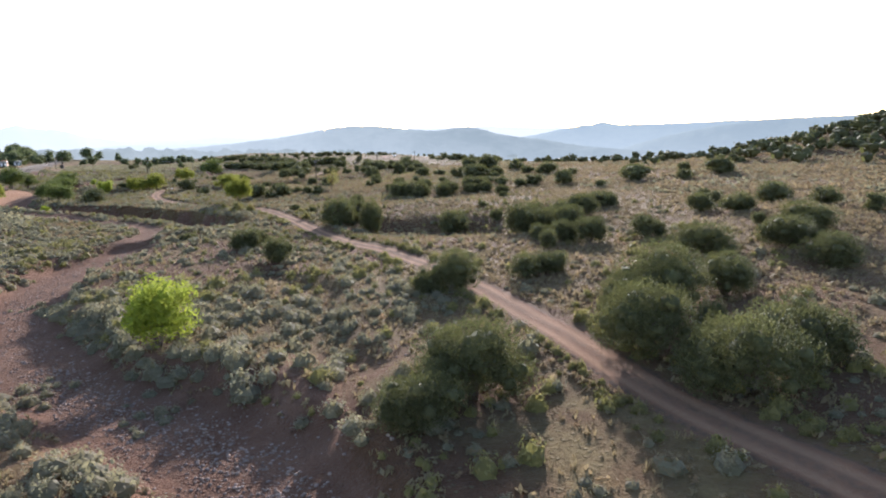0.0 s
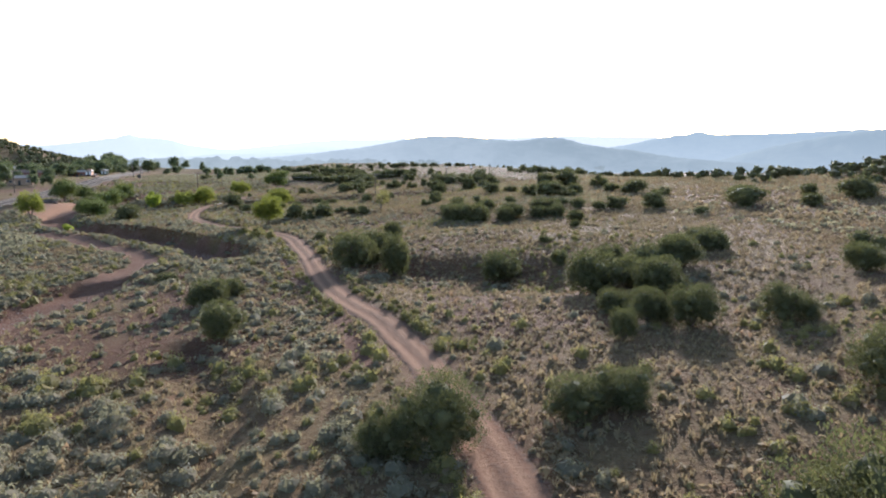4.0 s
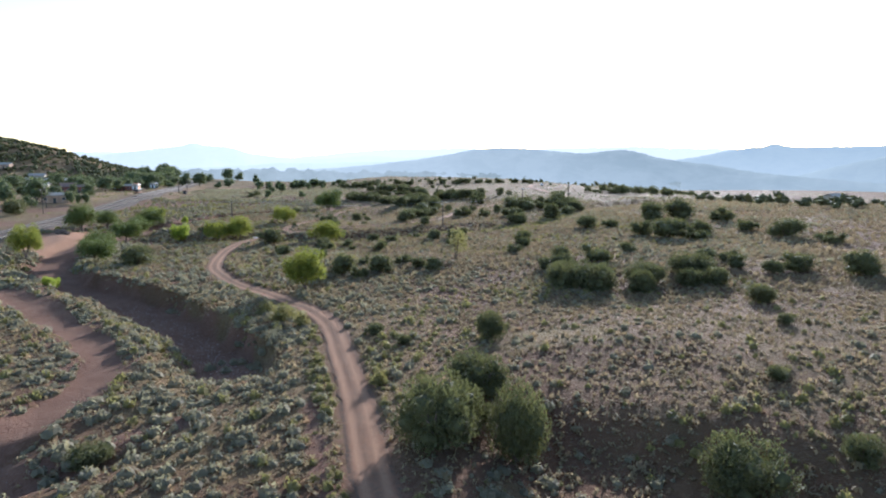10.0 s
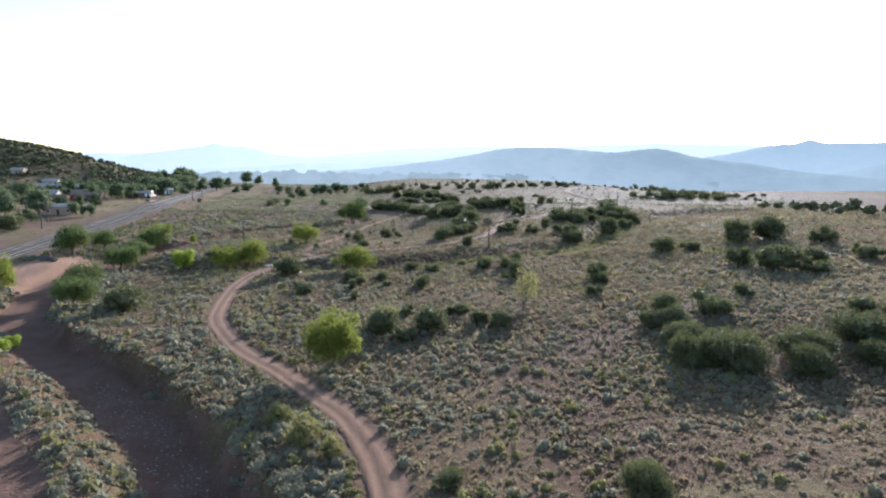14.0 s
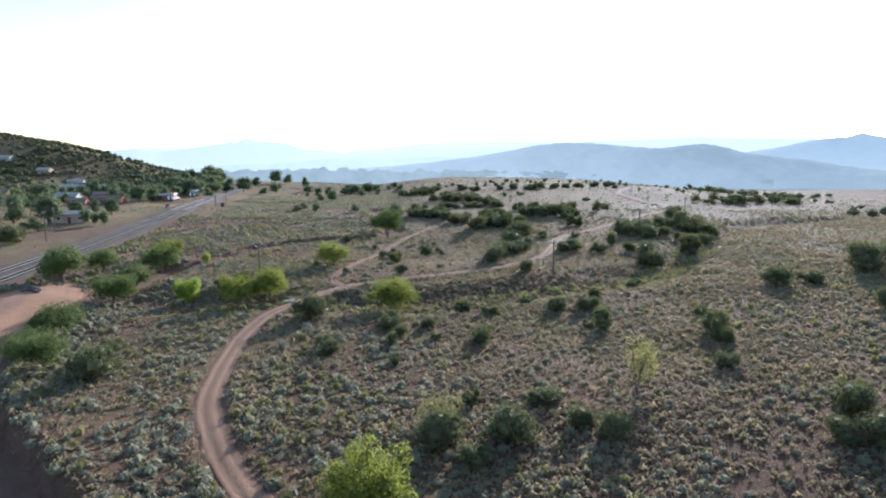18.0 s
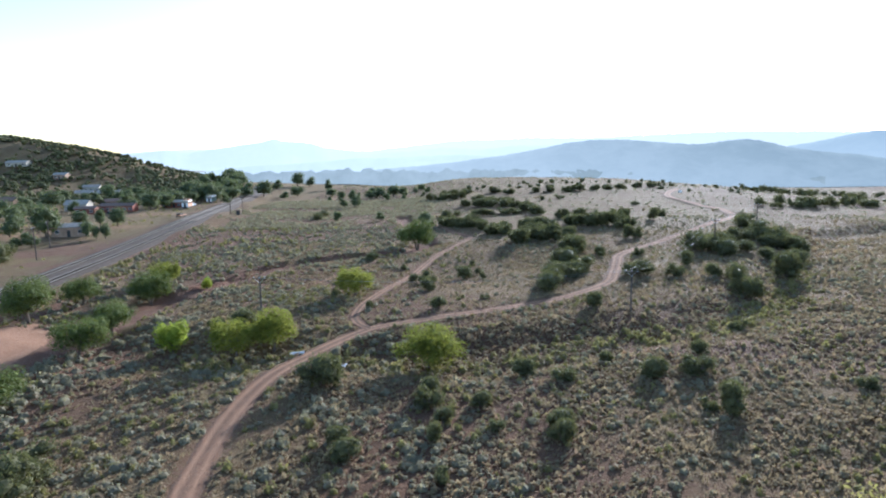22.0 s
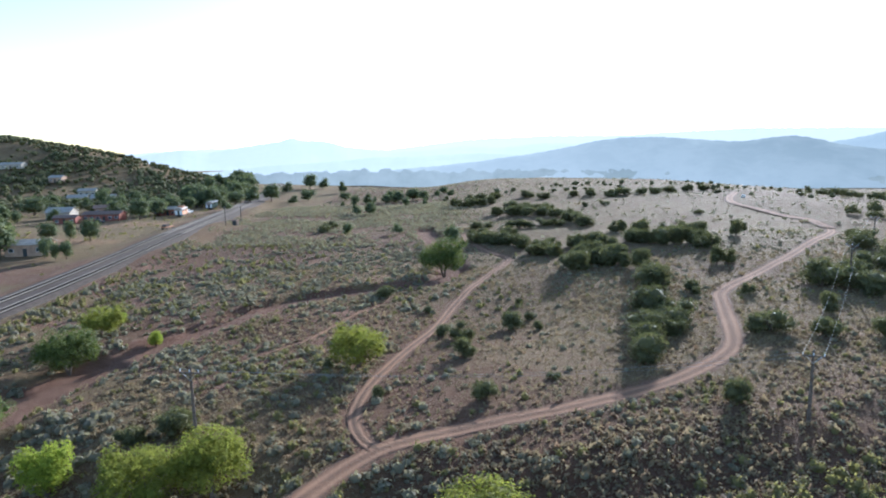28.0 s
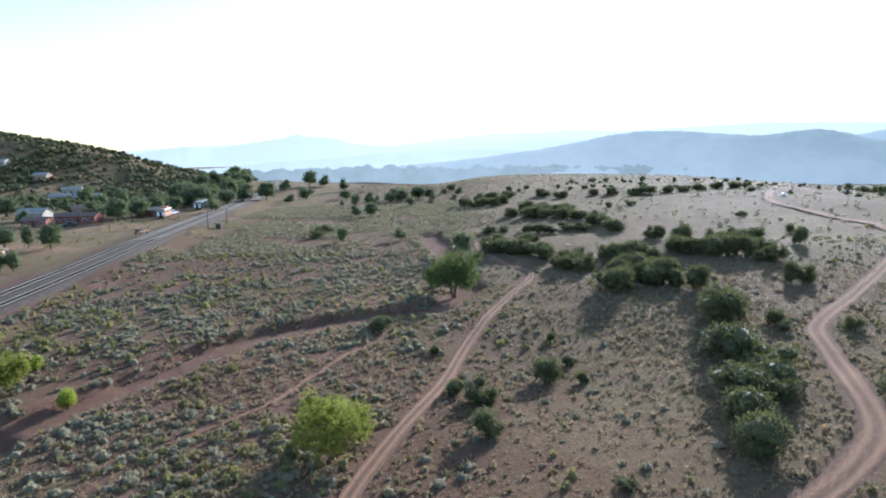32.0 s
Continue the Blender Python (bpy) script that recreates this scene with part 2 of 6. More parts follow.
# ======== the lie of the land ========
rng = np.random.default_rng(7)
GRID = rng.random((256, 256))


def lattice(x, y, size):
    """Smooth noise from 0 to 1 over the plan, with bumps of about size metres."""
    u, v = np.asarray(x, float) / size, np.asarray(y, float) / size
    i, j = np.floor(u).astype(int), np.floor(v).astype(int)
    f, g = u - i, v - j
    f, g = f * f * (3 - 2 * f), g * g * (3 - 2 * g)
    a, b = GRID[i % 256, j % 256], GRID[(i + 1) % 256, j % 256]
    c, d = GRID[i % 256, (j + 1) % 256], GRID[(i + 1) % 256, (j + 1) % 256]
    return (a * (1 - f) + b * f) * (1 - g) + (c * (1 - f) + d * f) * g


def smooth(low, high, v):
    s = np.clip((v - low) / (high - low), 0, 1)
    return s * s * (3 - 2 * s)


def away(x, y, line):
    """How far each place lies from a line of corners on the plan."""
    best = np.full(np.shape(x), 1e9)
    for (ax, ay), (bx, by) in zip(line, line[1:]):
        dx, dy = bx - ax, by - ay
        s = np.clip(((x - ax) * dx + (y - ay) * dy) / (dx * dx + dy * dy), 0, 1)
        best = np.minimum(best, np.hypot(x - ax - s * dx, y - ay - s * dy))
    return best


def right_of(x, y, line):
    """Whether each place lies to the right of a line of corners, walking along it."""
    best, right = np.full(np.shape(x), 1e9), np.zeros(np.shape(x))
    for (ax, ay), (bx, by) in zip(line, line[1:]):
        dx, dy = bx - ax, by - ay
        s = np.clip(((x - ax) * dx + (y - ay) * dy) / (dx * dx + dy * dy), 0, 1)
        d = np.hypot(x - ax - s * dx, y - ay - s * dy)
        right = np.where(d < best, (x - ax) * dy - (y - ay) * dx > 0, right)
        best = np.minimum(best, d)
    return right


def flowing(corners, step=1.0):
    """A smooth line through corners (Catmull-Rom), cut into steps."""
    pts = [np.array(c, float) for c in corners]
    pts = [2 * pts[0] - pts[1], *pts, 2 * pts[-1] - pts[-2]]
    out = []
    for a, b, c, d in zip(pts, pts[1:], pts[2:], pts[3:]):
        n = max(2, int(np.linalg.norm(c - b) / step))
        for k in range(n):
            s = k / n
            out.append(0.5 * (2 * b + (c - a) * s + (2 * a - 5 * b + 4 * c - d) * s * s + (3 * b - a - 3 * c + d) * s ** 3))
    out.append(pts[-2])
    return out


MAIN_ROAD = [(8, -30), (6.4, 0), (6, 15), (5.4, 22), (5.4, 29), (6, 36), (6.3, 45), (6.1, 52), (5.7, 58), (4.4, 68), (2.6, 75), (1, 82), (-0.2, 91), (-1.4, 103),
             (-2.8, 113), (-4.3, 123), (-7, 131), (-10, 136), (-14, 143), (-19, 150.5), (-23, 158), (-26, 166), (-28, 178), (-28.8, 189), (-27.8, 198), (-25.3, 204.5), (-22, 211.5),
             (-19, 215.8), (-15, 218.3), (-10, 220.4), (-4, 222.7), (3, 226), (10, 230), (16, 235), (20.5, 240.5), (24, 250), (26.8, 259), (29.5, 267), (35, 274), (47, 287), (65, 308), (79, 325),
             (84, 334)]
FAR_ROAD = [(84, 334), (86.5, 349), (87, 375), (87.5, 403), (95, 424), (108, 450)]
BRANCH = [(-18.5, 216), (-20.6, 219), (-22, 224), (-21.6, 231), (-19.6, 240.5), (-16, 254), (-13, 270), (-8, 288), (-2.5, 303), (-1.5, 309), (-5, 316), (-10, 330), (-12, 345)]
WASH = [(-8, -30), (-9.5, 5), (-11, 20), (-11.5, 27), (-15, 32.5), (-19, 38), (-24, 47), (-28, 58), (-29.5, 72), (-28, 86), (-23, 96), (-15, 100), (-10.5, 105), (-11.8, 110), (-12.8, 115.5), (-15.6, 122.5),
        (-22.2, 134), (-32.6, 147.5), (-45, 160.5), (-57, 177), (-64, 196), (-62, 217), (-57, 240)]
SIDE_WASH = [(-26, 93), (-24, 102), (-23, 110), (-24.5, 118), (-28.5, 124.5), (-35, 133), (-42, 142), (-52, 153)]
RILL = [(-9, 66), (-5, 54), (-6, 45), (-7, 39.5), (-6, 34), (-7.5, 28)]
UPPER_WASH = [(-62, 217), (-57, 240), (-52, 249), (-47, 258), (-43, 267), (-37.5, 273.5), (-31, 278), (-24, 282), (-18, 287), (-14, 300), (-18, 325), (-24, 360)]
GULLY = [(-62, 217), (-50, 212), (-42, 208), (-31, 206.5), (-22, 207), (-14, 204.5), (-5, 204), (3, 205.5), (11, 209.5), (18, 211), (25, 212.5), (38, 220), (52, 240), (66, 265), (90, 290), (120, 300)]
RAILWAY = [(-74, -60), (-79, 100), (-83, 190), (-87.5, 250), (-91, 300), (-97.5, 350), (-107.5, 416), (-117, 467), (-128, 530), (-145, 605), (-168, 690)]
SIDE_TRACK = [(-4.4, 101.5), (-4.0, 98.5), (-3.1, 92.0), (-2.0, 86.0), (-0.9, 82.0), (0.2, 76.6), (1.0, 71.4), (1.6, 66.5), (1.9, 62.0), (2.1, 58.5)]
FOOTPATH = [(-38.5, 239), (-36, 242), (-34.1, 244.7), (-32.7, 246.7), (-31.6, 249.5), (-30.7, 253.3), (-29.6, 256.8), (-28.3, 261), (-26.7, 264.4), (-24, 269)]
ROADS = [flowing(MAIN_ROAD), flowing(FAR_ROAD, 3), flowing(BRANCH)]
BUMPS = [(20, 80, -0.6, 10), (32, 60, -1.2, 9), (43, 54, 1.9, 11), (-4, 262, -1.6, 13), (-72, 214, 1.6, 9), (55, 320, 1.1, 20), (34, 136, -0.8, 11), (-15, 298, -1.0, 10), (24, 112, 0.7, 10),
         (240, 150, 20, 42), 
         (-430, 640, 22, 85), (-340, 625, 17, 62), (-262, 610, 9, 42), (-560, 600, 23, 110), (-8, 312, -1.1, 15)]


def filled(x, y):
    """Where the bend of the wash has silted up and grown over."""
    return smooth(-25, -20, x) * smooth(94, 98, y) * smooth(115, 108, y)


def land(x, y, worn=True):
    """The height of the ground."""
    x, y = np.asarray(x, float), np.asarray(y, float)
    v = np.clip(y - 150, -260, 450)
    u = np.clip(x, -260, 150)
    z = 3.789 + 0.03689 * u - 0.00786 * v - 0.000155 * u * v * smooth(900, 600, np.abs(v)) + 4.842e-5 * v * v
    z = z - 0.045 * np.clip(y - 590, 0, 1100) - 3.0 * smooth(430, 600, y) - 8 * smooth(110, 240, x) * smooth(230, 360, y)
    z = z - 8.5 * smooth(300, 560, y) * smooth(25, -55, x) + 1.1 * smooth(330, 395, y) * smooth(25, 60, x)
    for bx, by, high, wide in BUMPS:
        z = z + high * np.exp(-((x - bx) ** 2 + (y - by) ** 2) / (2 * wide * wide))
    z = z + 0.9 * (lattice(x + 40, y, 31) - 0.5) * smooth(4, 14, away(x, y, MAIN_ROAD)) + 0.35 * (lattice(x, y + 9, 8) - 0.5)
    if worn:
        near = (np.abs(x) < 160) & (y < 520) & (y > -120)
        cut = np.zeros(np.shape(z))
        xn, yn = (x[near], y[near]) if np.ndim(x) else (x, y)
        wob = 1.6 * (lattice(xn, yn, 6) - 0.5) + 0.7 * (lattice(xn + 70, yn, 2.2) - 0.5)
        d = away(xn, yn, WASH) + wob
        steep = smooth(98, 126, yn) * smooth(180, 160, yn)
        cliff = right_of(xn, yn, WASH)
        d = d + steep * cliff * (0.9 * (lattice(xn + 11, yn + 5, 2.6) - 0.5) + 0.6 * (lattice(xn + 31, yn, 1.3) - 0.5))
        c = -(1.5 + 0.9 * steep) * smooth(5.4 + steep * (2.2 - 4.0 * cliff), 2.6 - steep * (1.6 - 1.5 * cliff), d)
        c = c * (1 - 0.75 * filled(xn, yn))
        c = np.minimum(c, -0.7 * smooth(2.6, 0.4, away(xn, yn, RILL) + 0.6 * wob))
        c = np.minimum(c, -0.45 * smooth(4.6, 0.2, away(xn, yn, SIDE_WASH) + wob))
        c = np.minimum(c, -1.0 * smooth(4.0, 2.2, away(xn, yn, UPPER_WASH) + wob))
        c = np.minimum(c, -1.5 * smooth(10.5, 1.5, away(xn, yn, GULLY) + 1.5 * wob) * smooth(0, 3.5, away(xn, yn, MAIN_ROAD)))
        low = np.interp(xn, (4, 12, 17, 22, 30, 40), (102, 99.5, 97, 94, 92, 91)) - yn + 1.3 * wob + 5 * (lattice(xn, yn + 30, 9) - 0.5)
        c = c - 1.7 * smooth(-3, 8.0, low) * smooth(26, 10, low) * smooth(4, 9, xn) * smooth(31, 20, xn)
        r = np.minimum(away(xn, yn, MAIN_ROAD), np.minimum(away(xn, yn, BRANCH), away(xn, yn, FAR_ROAD)))
        c = c * smooth(1.0, 3.6, r) + -0.07 * smooth(2.0, 0.9, r) + 0.10 * smooth(1.2, 1.9, r) * smooth(3.0, 2.0, r)
        t = away(xn, yn, RAILWAY)
        c = c * smooth(7, 12, t) + 1.0 * smooth(13, 7.5, t)
        c = c + 0.10 * (lattice(xn, yn, 2.3) - 0.5) * smooth(1.4, 3.0, r) + 0.05 * (lattice(xn, yn, 0.9) - 0.5) * smooth(1.4, 3, r)
        if np.ndim(x):
            cut[near] = c
        else:
            cut = c
        z = z + cut
    return z


def ground_at(x, y):
    return float(land(np.array([x]), np.array([y]))[0])


# ======== making meshes ========


def mesh_of(name, verts, faces, material, smooth_faces=False, tone=None):
    """One mesh from arrays: verts n x 3; faces m x 3 or m x 4."""
    me = bpy.data.meshes.new(name)
    verts, faces = np.asarray(verts, np.float32), np.asarray(faces, np.int32)
    m, k = faces.shape
    me.vertices.add(len(verts))
    me.vertices.foreach_set("co", verts.ravel())
    me.loops.add(m * k)
    me.loops.foreach_set("vertex_index", faces.ravel())
    me.polygons.add(m)
    me.polygons.foreach_set("loop_start", np.arange(0, m * k, k, dtype=np.int32))
    me.polygons.foreach_set("loop_total", np.full(m, k, np.int32))
    if smooth_faces:
        me.polygons.foreach_set("use_smooth", np.ones(m, bool))
    me.update(calc_edges=True)
    if tone is not None:
        cover(me, "tone", tone)
    me.materials.append(material)
    return me


def cover(me, name, values):
    a = me.attributes.new(name, "FLOAT", "POINT")
    a.data.foreach_set("value", np.asarray(values, np.float32))


def part(name, bm, material, parent, label=""):
    """Links a bmesh as one mesh object under a thing or a part."""
    me = bpy.data.meshes.new(name)
    bm.to_mesh(me)
    bm.free()
    me.materials.append(material)
    ob = new(name, me)
    ob.parent = parent
    return tagged(ob, label)


def piece(name, me, parent, label=""):
    ob = new(name, me)
    ob.parent = parent
    return tagged(ob, label)


def box(bm, x, y, z, sx, sy, sz, bevel=0.0, turn=0.0):
    made = bmesh.ops.create_cube(bm, size=1.0, matrix=pose(x, y, z, 0, 0, turn) @ Matrix.Diagonal((sx, sy, sz, 1)))
    if bevel:
        edges = list({e for v in made["verts"] for e in v.link_edges})
        bmesh.ops.bevel(bm, geom=edges, offset=bevel, segments=1, affect="EDGES")
    return bm


def tube(bm, points, radii, sides=7):
    """A tapered tube through points."""
    rings = []
    for k, (p, r) in enumerate(zip(points, radii)):
        p = Vector(p)
        a, b = Vector(points[max(k - 1, 0)]), Vector(points[min(k + 1, len(points) - 1)])
        q = (b - a).to_track_quat("Z", "Y")
        rings.append([bm.verts.new(p + q @ Vector((math.cos(t) * r, math.sin(t) * r, 0))) for t in (2 * math.pi * s / sides for s in range(sides))])
    for a, b in zip(rings, rings[1:]):
        for s in range(sides):
            bm.faces.new((a[s], a[(s + 1) % sides], b[(s + 1) % sides], b[s]))
    bm.faces.new(list(reversed(rings[0])))
    bm.faces.new(rings[-1])
    return bm


# ======== ground ========


def spread(low, high, fine_low, fine_high, fine, grow):
    """Lines across the plan, close together where the camera passes and ever wider apart towards the horizon."""
    mid = list(np.arange(fine_low, fine_high + fine / 2, fine))
    for end, sign in ((high, 1), (low, -1)):
        step, at, more = fine, mid[-1] if sign > 0 else mid[0], []
        while (at < end) if sign > 0 else (at > end):
            step *= grow
            at += sign * step
            more.append(at)
        mid = mid + more if sign > 0 else more[::-1] + mid
    return np.array(mid)


def build_ground():
    xs, ys = spread(-4200, 4200, -60, 60, 0.8, 1.05), spread(-500, 4600, 10, 300, 0.8, 1.03)
    X, Y = np.meshgrid(xs, ys)
    x, y = X.ravel(), Y.ravel()
    z = land(x, y)
    w, n = len(xs), len(ys)
    i = (np.arange(n - 1)[:, None] * w + np.arange(w - 1)).ravel()
    me = mesh_of("ground", np.stack([x, y, z], 1), np.stack([i, i + 1, i + w + 1, i + w], 1), EARTH, True)
    near = (np.abs(x) < 200) & (y < 560)
    far = np.full(len(x), 99.0)
    bed, trail, rail = far.copy(), far.copy(), far.copy()
    bed[near] = np.minimum(np.minimum(away(x[near], y[near], WASH) - 0.8 + 4 * filled(x[near], y[near]) + 1.5 * smooth(106, 116, y[near]) * smooth(185, 160, y[near]), away(x[near], y[near], SIDE_WASH) + 0.8), away(x[near], y[near], UPPER_WASH) + 0.6)
    trail[near] = np.minimum(away(x[near], y[near], MAIN_ROAD), away(x[near], y[near], BRANCH))
    rail[near] = away(x[near], y[near], RAILWAY)
    red = smooth(5.2, 2.4, bed + 3 * (lattice(x, y, 5) - 0.5))
    red = np.maximum(red, 0.8 * smooth(7, 2, np.hypot((x + 31) / 1.4, y - 74) - 2 + 4 * (lattice(x, y, 6) - 0.5)))
    red = np.maximum(red, 0.5 * smooth(2.8, 1.4, trail))
    red = np.maximum(red, smooth(4.2, 2.2, np.hypot(x + 19.6, y - 217.6) + 1.2 * (lattice(x, y, 2.0) - 0.5)))
    worn = far.copy()
    worn[near] = away(x[near], y[near], SIDE_TRACK)
    red = np.maximum(red, 0.85 * smooth(1.1, 0.35, worn + 0.7 * (lattice(x, y, 2.5) - 0.5)))
    red = np.maximum(red, 0.35 * smooth(0.66, 0.8, lattice(x + 13, y + 50, 17)))
    red = np.maximum(red, (0.25 + 0.75 * smooth(0.35, 0.65, lattice(x + 3, y, 7))) * 0.65 * smooth(-16, -28, x) * smooth(214, 232, y) * smooth(330, 300, y))
    bare = smooth(1.2, 0.85, np.hypot((x + 68.8) / 5.0, (y - 208.5) / 12.5) + 0.4 * (lattice(x, y, 7) - 0.5))
    bare = np.maximum(bare, 0.45 * smooth(0.6, 0.8, lattice(x, y, 23)) * smooth(60, 20, np.abs(x + 140)))
    dry = smooth(0.35, 0.7, lattice(x + 5, y + 80, 26)) * 0.7
    dry = np.maximum(dry, smooth(1.3, 0.7, np.hypot((x - 1.5) / 6, (y - 17) / 8) + 0.5 * (lattice(x, y, 4) - 0.5)))
    dry = np.maximum(dry, smooth(1.3, 0.6, np.hypot((x - 16) / 8, (y - 113.5) / 4) + 0.5 * (lattice(x, y, 4) - 0.5)))
    dry = np.maximum(dry, 0.75 * smooth(0.42, 0.62, 0.6 * lattice(x + 63, y + 17, 7) + 0.4 * lattice(x, y + 5, 2.5)) * smooth(12, 6, x) * smooth(128, 110, y) * smooth(4, 7, bed))
    dry = np.maximum(dry, (0.45 + 0.35 * smooth(0.35, 0.6, lattice(x + 7, y, 11))) * smooth(212, 240, y) * smooth(-22, -6, x) * smooth(120, 80, x))
    dry = np.maximum(dry, 0.6 * smooth(245, 325, y + 0.2 * x) * smooth(-30, 20, x) * smooth(150, 95, x))
    dry = np.maximum(dry, 0.6 * smooth(10, 22, x) * smooth(160, 110, y) * (0.45 + 0.55 * smooth(0.3, 0.6, lattice(x + 50, y, 12))))
    dry = np.maximum(dry, smooth(7, 9, rail) * smooth(-86, -92, x) * (0.75 + 0.25 * smooth(0.3, 0.6, lattice(x, y, 9))))
    for key, values in (("wash", red), ("sand", bare), ("straw", dry)):
        cover(me, key, values)
    tagged(new("ground", me), "dry tan and rosy desert soil, grass patches and red wash beds", "ground", kind="structure")


def build_road(name, line, width, label, middle=0.55, lift=0.05):
    """A dirt road: two pale wheel ruts, a low crown between them and ragged edges that sink into the soil."""
    pts = np.array(line)
    along = np.gradient(pts, axis=0)
    along /= np.linalg.norm(along, axis=1)[:, None]
    side = np.stack([along[:, 1], -along[:, 0]], 1)
    across = np.array([-0.62, -0.5, -0.41, -0.31, -0.21, -0.1, 0.0, 0.1, 0.21, 0.31, 0.41, 0.5, 0.62])
    rise = np.array([-0.10, 0.03, 0.06, 0.015, 0.015, 0.05, 0.075, 0.05, 0.015, 0.015, 0.06, 0.03, -0.10])
    verts, rut, verge = [], [], []
    for k, (p, s) in enumerate(zip(pts, side)):
        wob = width * (1 + 0.12 * (float(lattice(p[0], p[1], 9)) - 0.5))
        for c, (a, h) in enumerate(zip(across, rise)):
            ragged = 0.42 * (float(lattice(p[0] * 3 + c * 40, p[1] * 3, 2.1)) - 0.5) * (abs(a) > 0.45)
            q = p + s * (a * wob + ragged * (1 if a > 0 else -1))
            verts.append((q[0], q[1], h))
            rut.append(1.0 if h == 0.015 else 0.2 if abs(a) < 0.3 else 0.0)
            verge.append(1.0 if abs(a) > 0.45 else middle if abs(a) < 0.06 else 0.5 * middle if abs(a) < 0.15 else 0.0)
    v = np.array(verts)
    v[:, 2] += land(v[:, 0], v[:, 1]) + lift
    n = len(across)
    i = (np.arange(len(pts) - 1)[:, None] * n + np.arange(n - 1)).ravel()
    me = mesh_of(name, v, np.stack([i, i + 1, i + n + 1, i + n], 1)[:, ::-1], ROAD, True)
    cover(me, "rut", rut)
    cover(me, "verge", verge)
    return tagged(new(name, me), label, "dirt road", kind="structure")


build_ground()
build_road("road", ROADS[0], 2.25, "pale rosy dirt road with two wheel ruts across the scrub")
build_road("road_far", ROADS[1], 3.0, "pale dirt road winding away over the dry grass flat", 0.2, 0.3)
build_road("footpath", flowing(FOOTPATH), 0.55, "thin pale footpath worn between the bushes")
build_road("road_branch", ROADS[2], 1.45, "narrow dirt track forking off between sparse bushes", 1.0)


def mountain_range(name, distance, depth, crest, material, label, tree_tops=0.0):
    """A far range: a crest with spurs that come down towards the valley. crest: (heading, height) in degrees as seen from the valley."""
    heads = np.array([c[0] for c in crest])
    h = np.arange(heads[0], heads[-1], 0.2)
    top = np.interp(h, heads, [26.7 + distance * math.tan(radians(c[1])) for c in crest])
    kernel = np.exp(-0.5 * (np.arange(-6, 7) / 2.0) ** 2)
    top = np.convolve(np.pad(top, 6, mode="edge"), kernel / kernel.sum(), "valid")
    foot = -10 - distance * 0.015
    rows = [(-1.0, 0.0), (-0.75, 0.2), (-0.5, 0.45), (-0.28, 0.7), (-0.12, 0.9), (0.0, 1.0), (0.15, 0.86), (0.5, 0.3)]
    verts = []
    for f, share in rows:
        d = distance * (1 + f * depth)
        x, y = -6 + d * np.sin(np.radians(h)), 114 + d * np.cos(np.radians(h))
        rough = (lattice(x, y, distance * 0.05) - 0.5) * 0.30 + (lattice(x, y, distance * 0.016) - 0.5) * 0.10
        z = foot + (top - foot) * np.clip(share + rough * (1.0 if share < 0.99 else 0.06), 0, 1.2) + (lattice(x * 3, y * 3, distance * 0.012) - 0.5) * distance * 0.0015 + tree_tops * (share > 0.8) * (lattice(x, y, 7) + 0.6 * lattice(x, y, 2.6) - 0.8)
        verts.append(np.stack([x, y, z], 1))
    n = len(h)
    i = (np.arange(len(rows) - 1)[:, None] * n + np.arange(n - 1)).ravel()
    me = mesh_of(name, np.concatenate(verts), np.stack([i, i + 1, i + n + 1, i + n], 1), material, True)
    tagged(new(name, me), label, "mountains", kind="structure")


# each range glows in its own painted haze colour
RANGE_FAR = distance_material("haze_glow_far_range", (0.53, 0.585, 0.60), (0.515, 0.57, 0.59), 0.93, -30, 80)
RANGE_LEFT = distance_material("haze_glow_long_range", (0.43, 0.49, 0.51), (0.41, 0.475, 0.50), 0.93, -30, 60)
RANGE_MIDDLE = distance_material("haze_glow_low_ridge", (0.32, 0.385, 0.41), (0.30, 0.365, 0.39), 0.93, -25, 25)
RANGE_MESA = distance_material("haze_glow_mesa", (0.27, 0.335, 0.365), (0.25, 0.315, 0.35), 0.93, -20, 45)
RANGE_SPUR = distance_material("haze_glow_spur", (0.23, 0.285, 0.305), (0.21, 0.265, 0.29), 0.93, -15, 40, 0.7)
RANGE_GROVE = distance_material("haze_glow_valley_groves", (0.215, 0.257, 0.258), (0.155, 0.192, 0.19), 0.93, -12, 12, 0.25)
RANGE_KNOB = distance_material("haze_glow_knob_ridge", (0.215, 0.262, 0.275), (0.18, 0.226, 0.24), 0.93, -8, 32, 0.55)
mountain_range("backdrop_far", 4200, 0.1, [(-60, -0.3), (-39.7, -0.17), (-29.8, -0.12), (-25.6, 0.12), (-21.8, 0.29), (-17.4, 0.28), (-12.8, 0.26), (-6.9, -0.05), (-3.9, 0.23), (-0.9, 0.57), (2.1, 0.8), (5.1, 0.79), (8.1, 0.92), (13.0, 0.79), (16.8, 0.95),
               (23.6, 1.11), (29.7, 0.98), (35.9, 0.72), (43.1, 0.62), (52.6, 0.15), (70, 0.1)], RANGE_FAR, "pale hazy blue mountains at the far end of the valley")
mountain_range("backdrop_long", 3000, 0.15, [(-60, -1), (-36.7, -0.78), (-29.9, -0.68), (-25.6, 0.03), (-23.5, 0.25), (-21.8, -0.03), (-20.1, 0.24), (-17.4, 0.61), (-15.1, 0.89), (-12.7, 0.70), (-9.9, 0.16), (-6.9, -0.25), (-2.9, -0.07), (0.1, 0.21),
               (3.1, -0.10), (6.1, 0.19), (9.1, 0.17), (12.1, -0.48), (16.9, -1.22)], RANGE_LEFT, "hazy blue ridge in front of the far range")
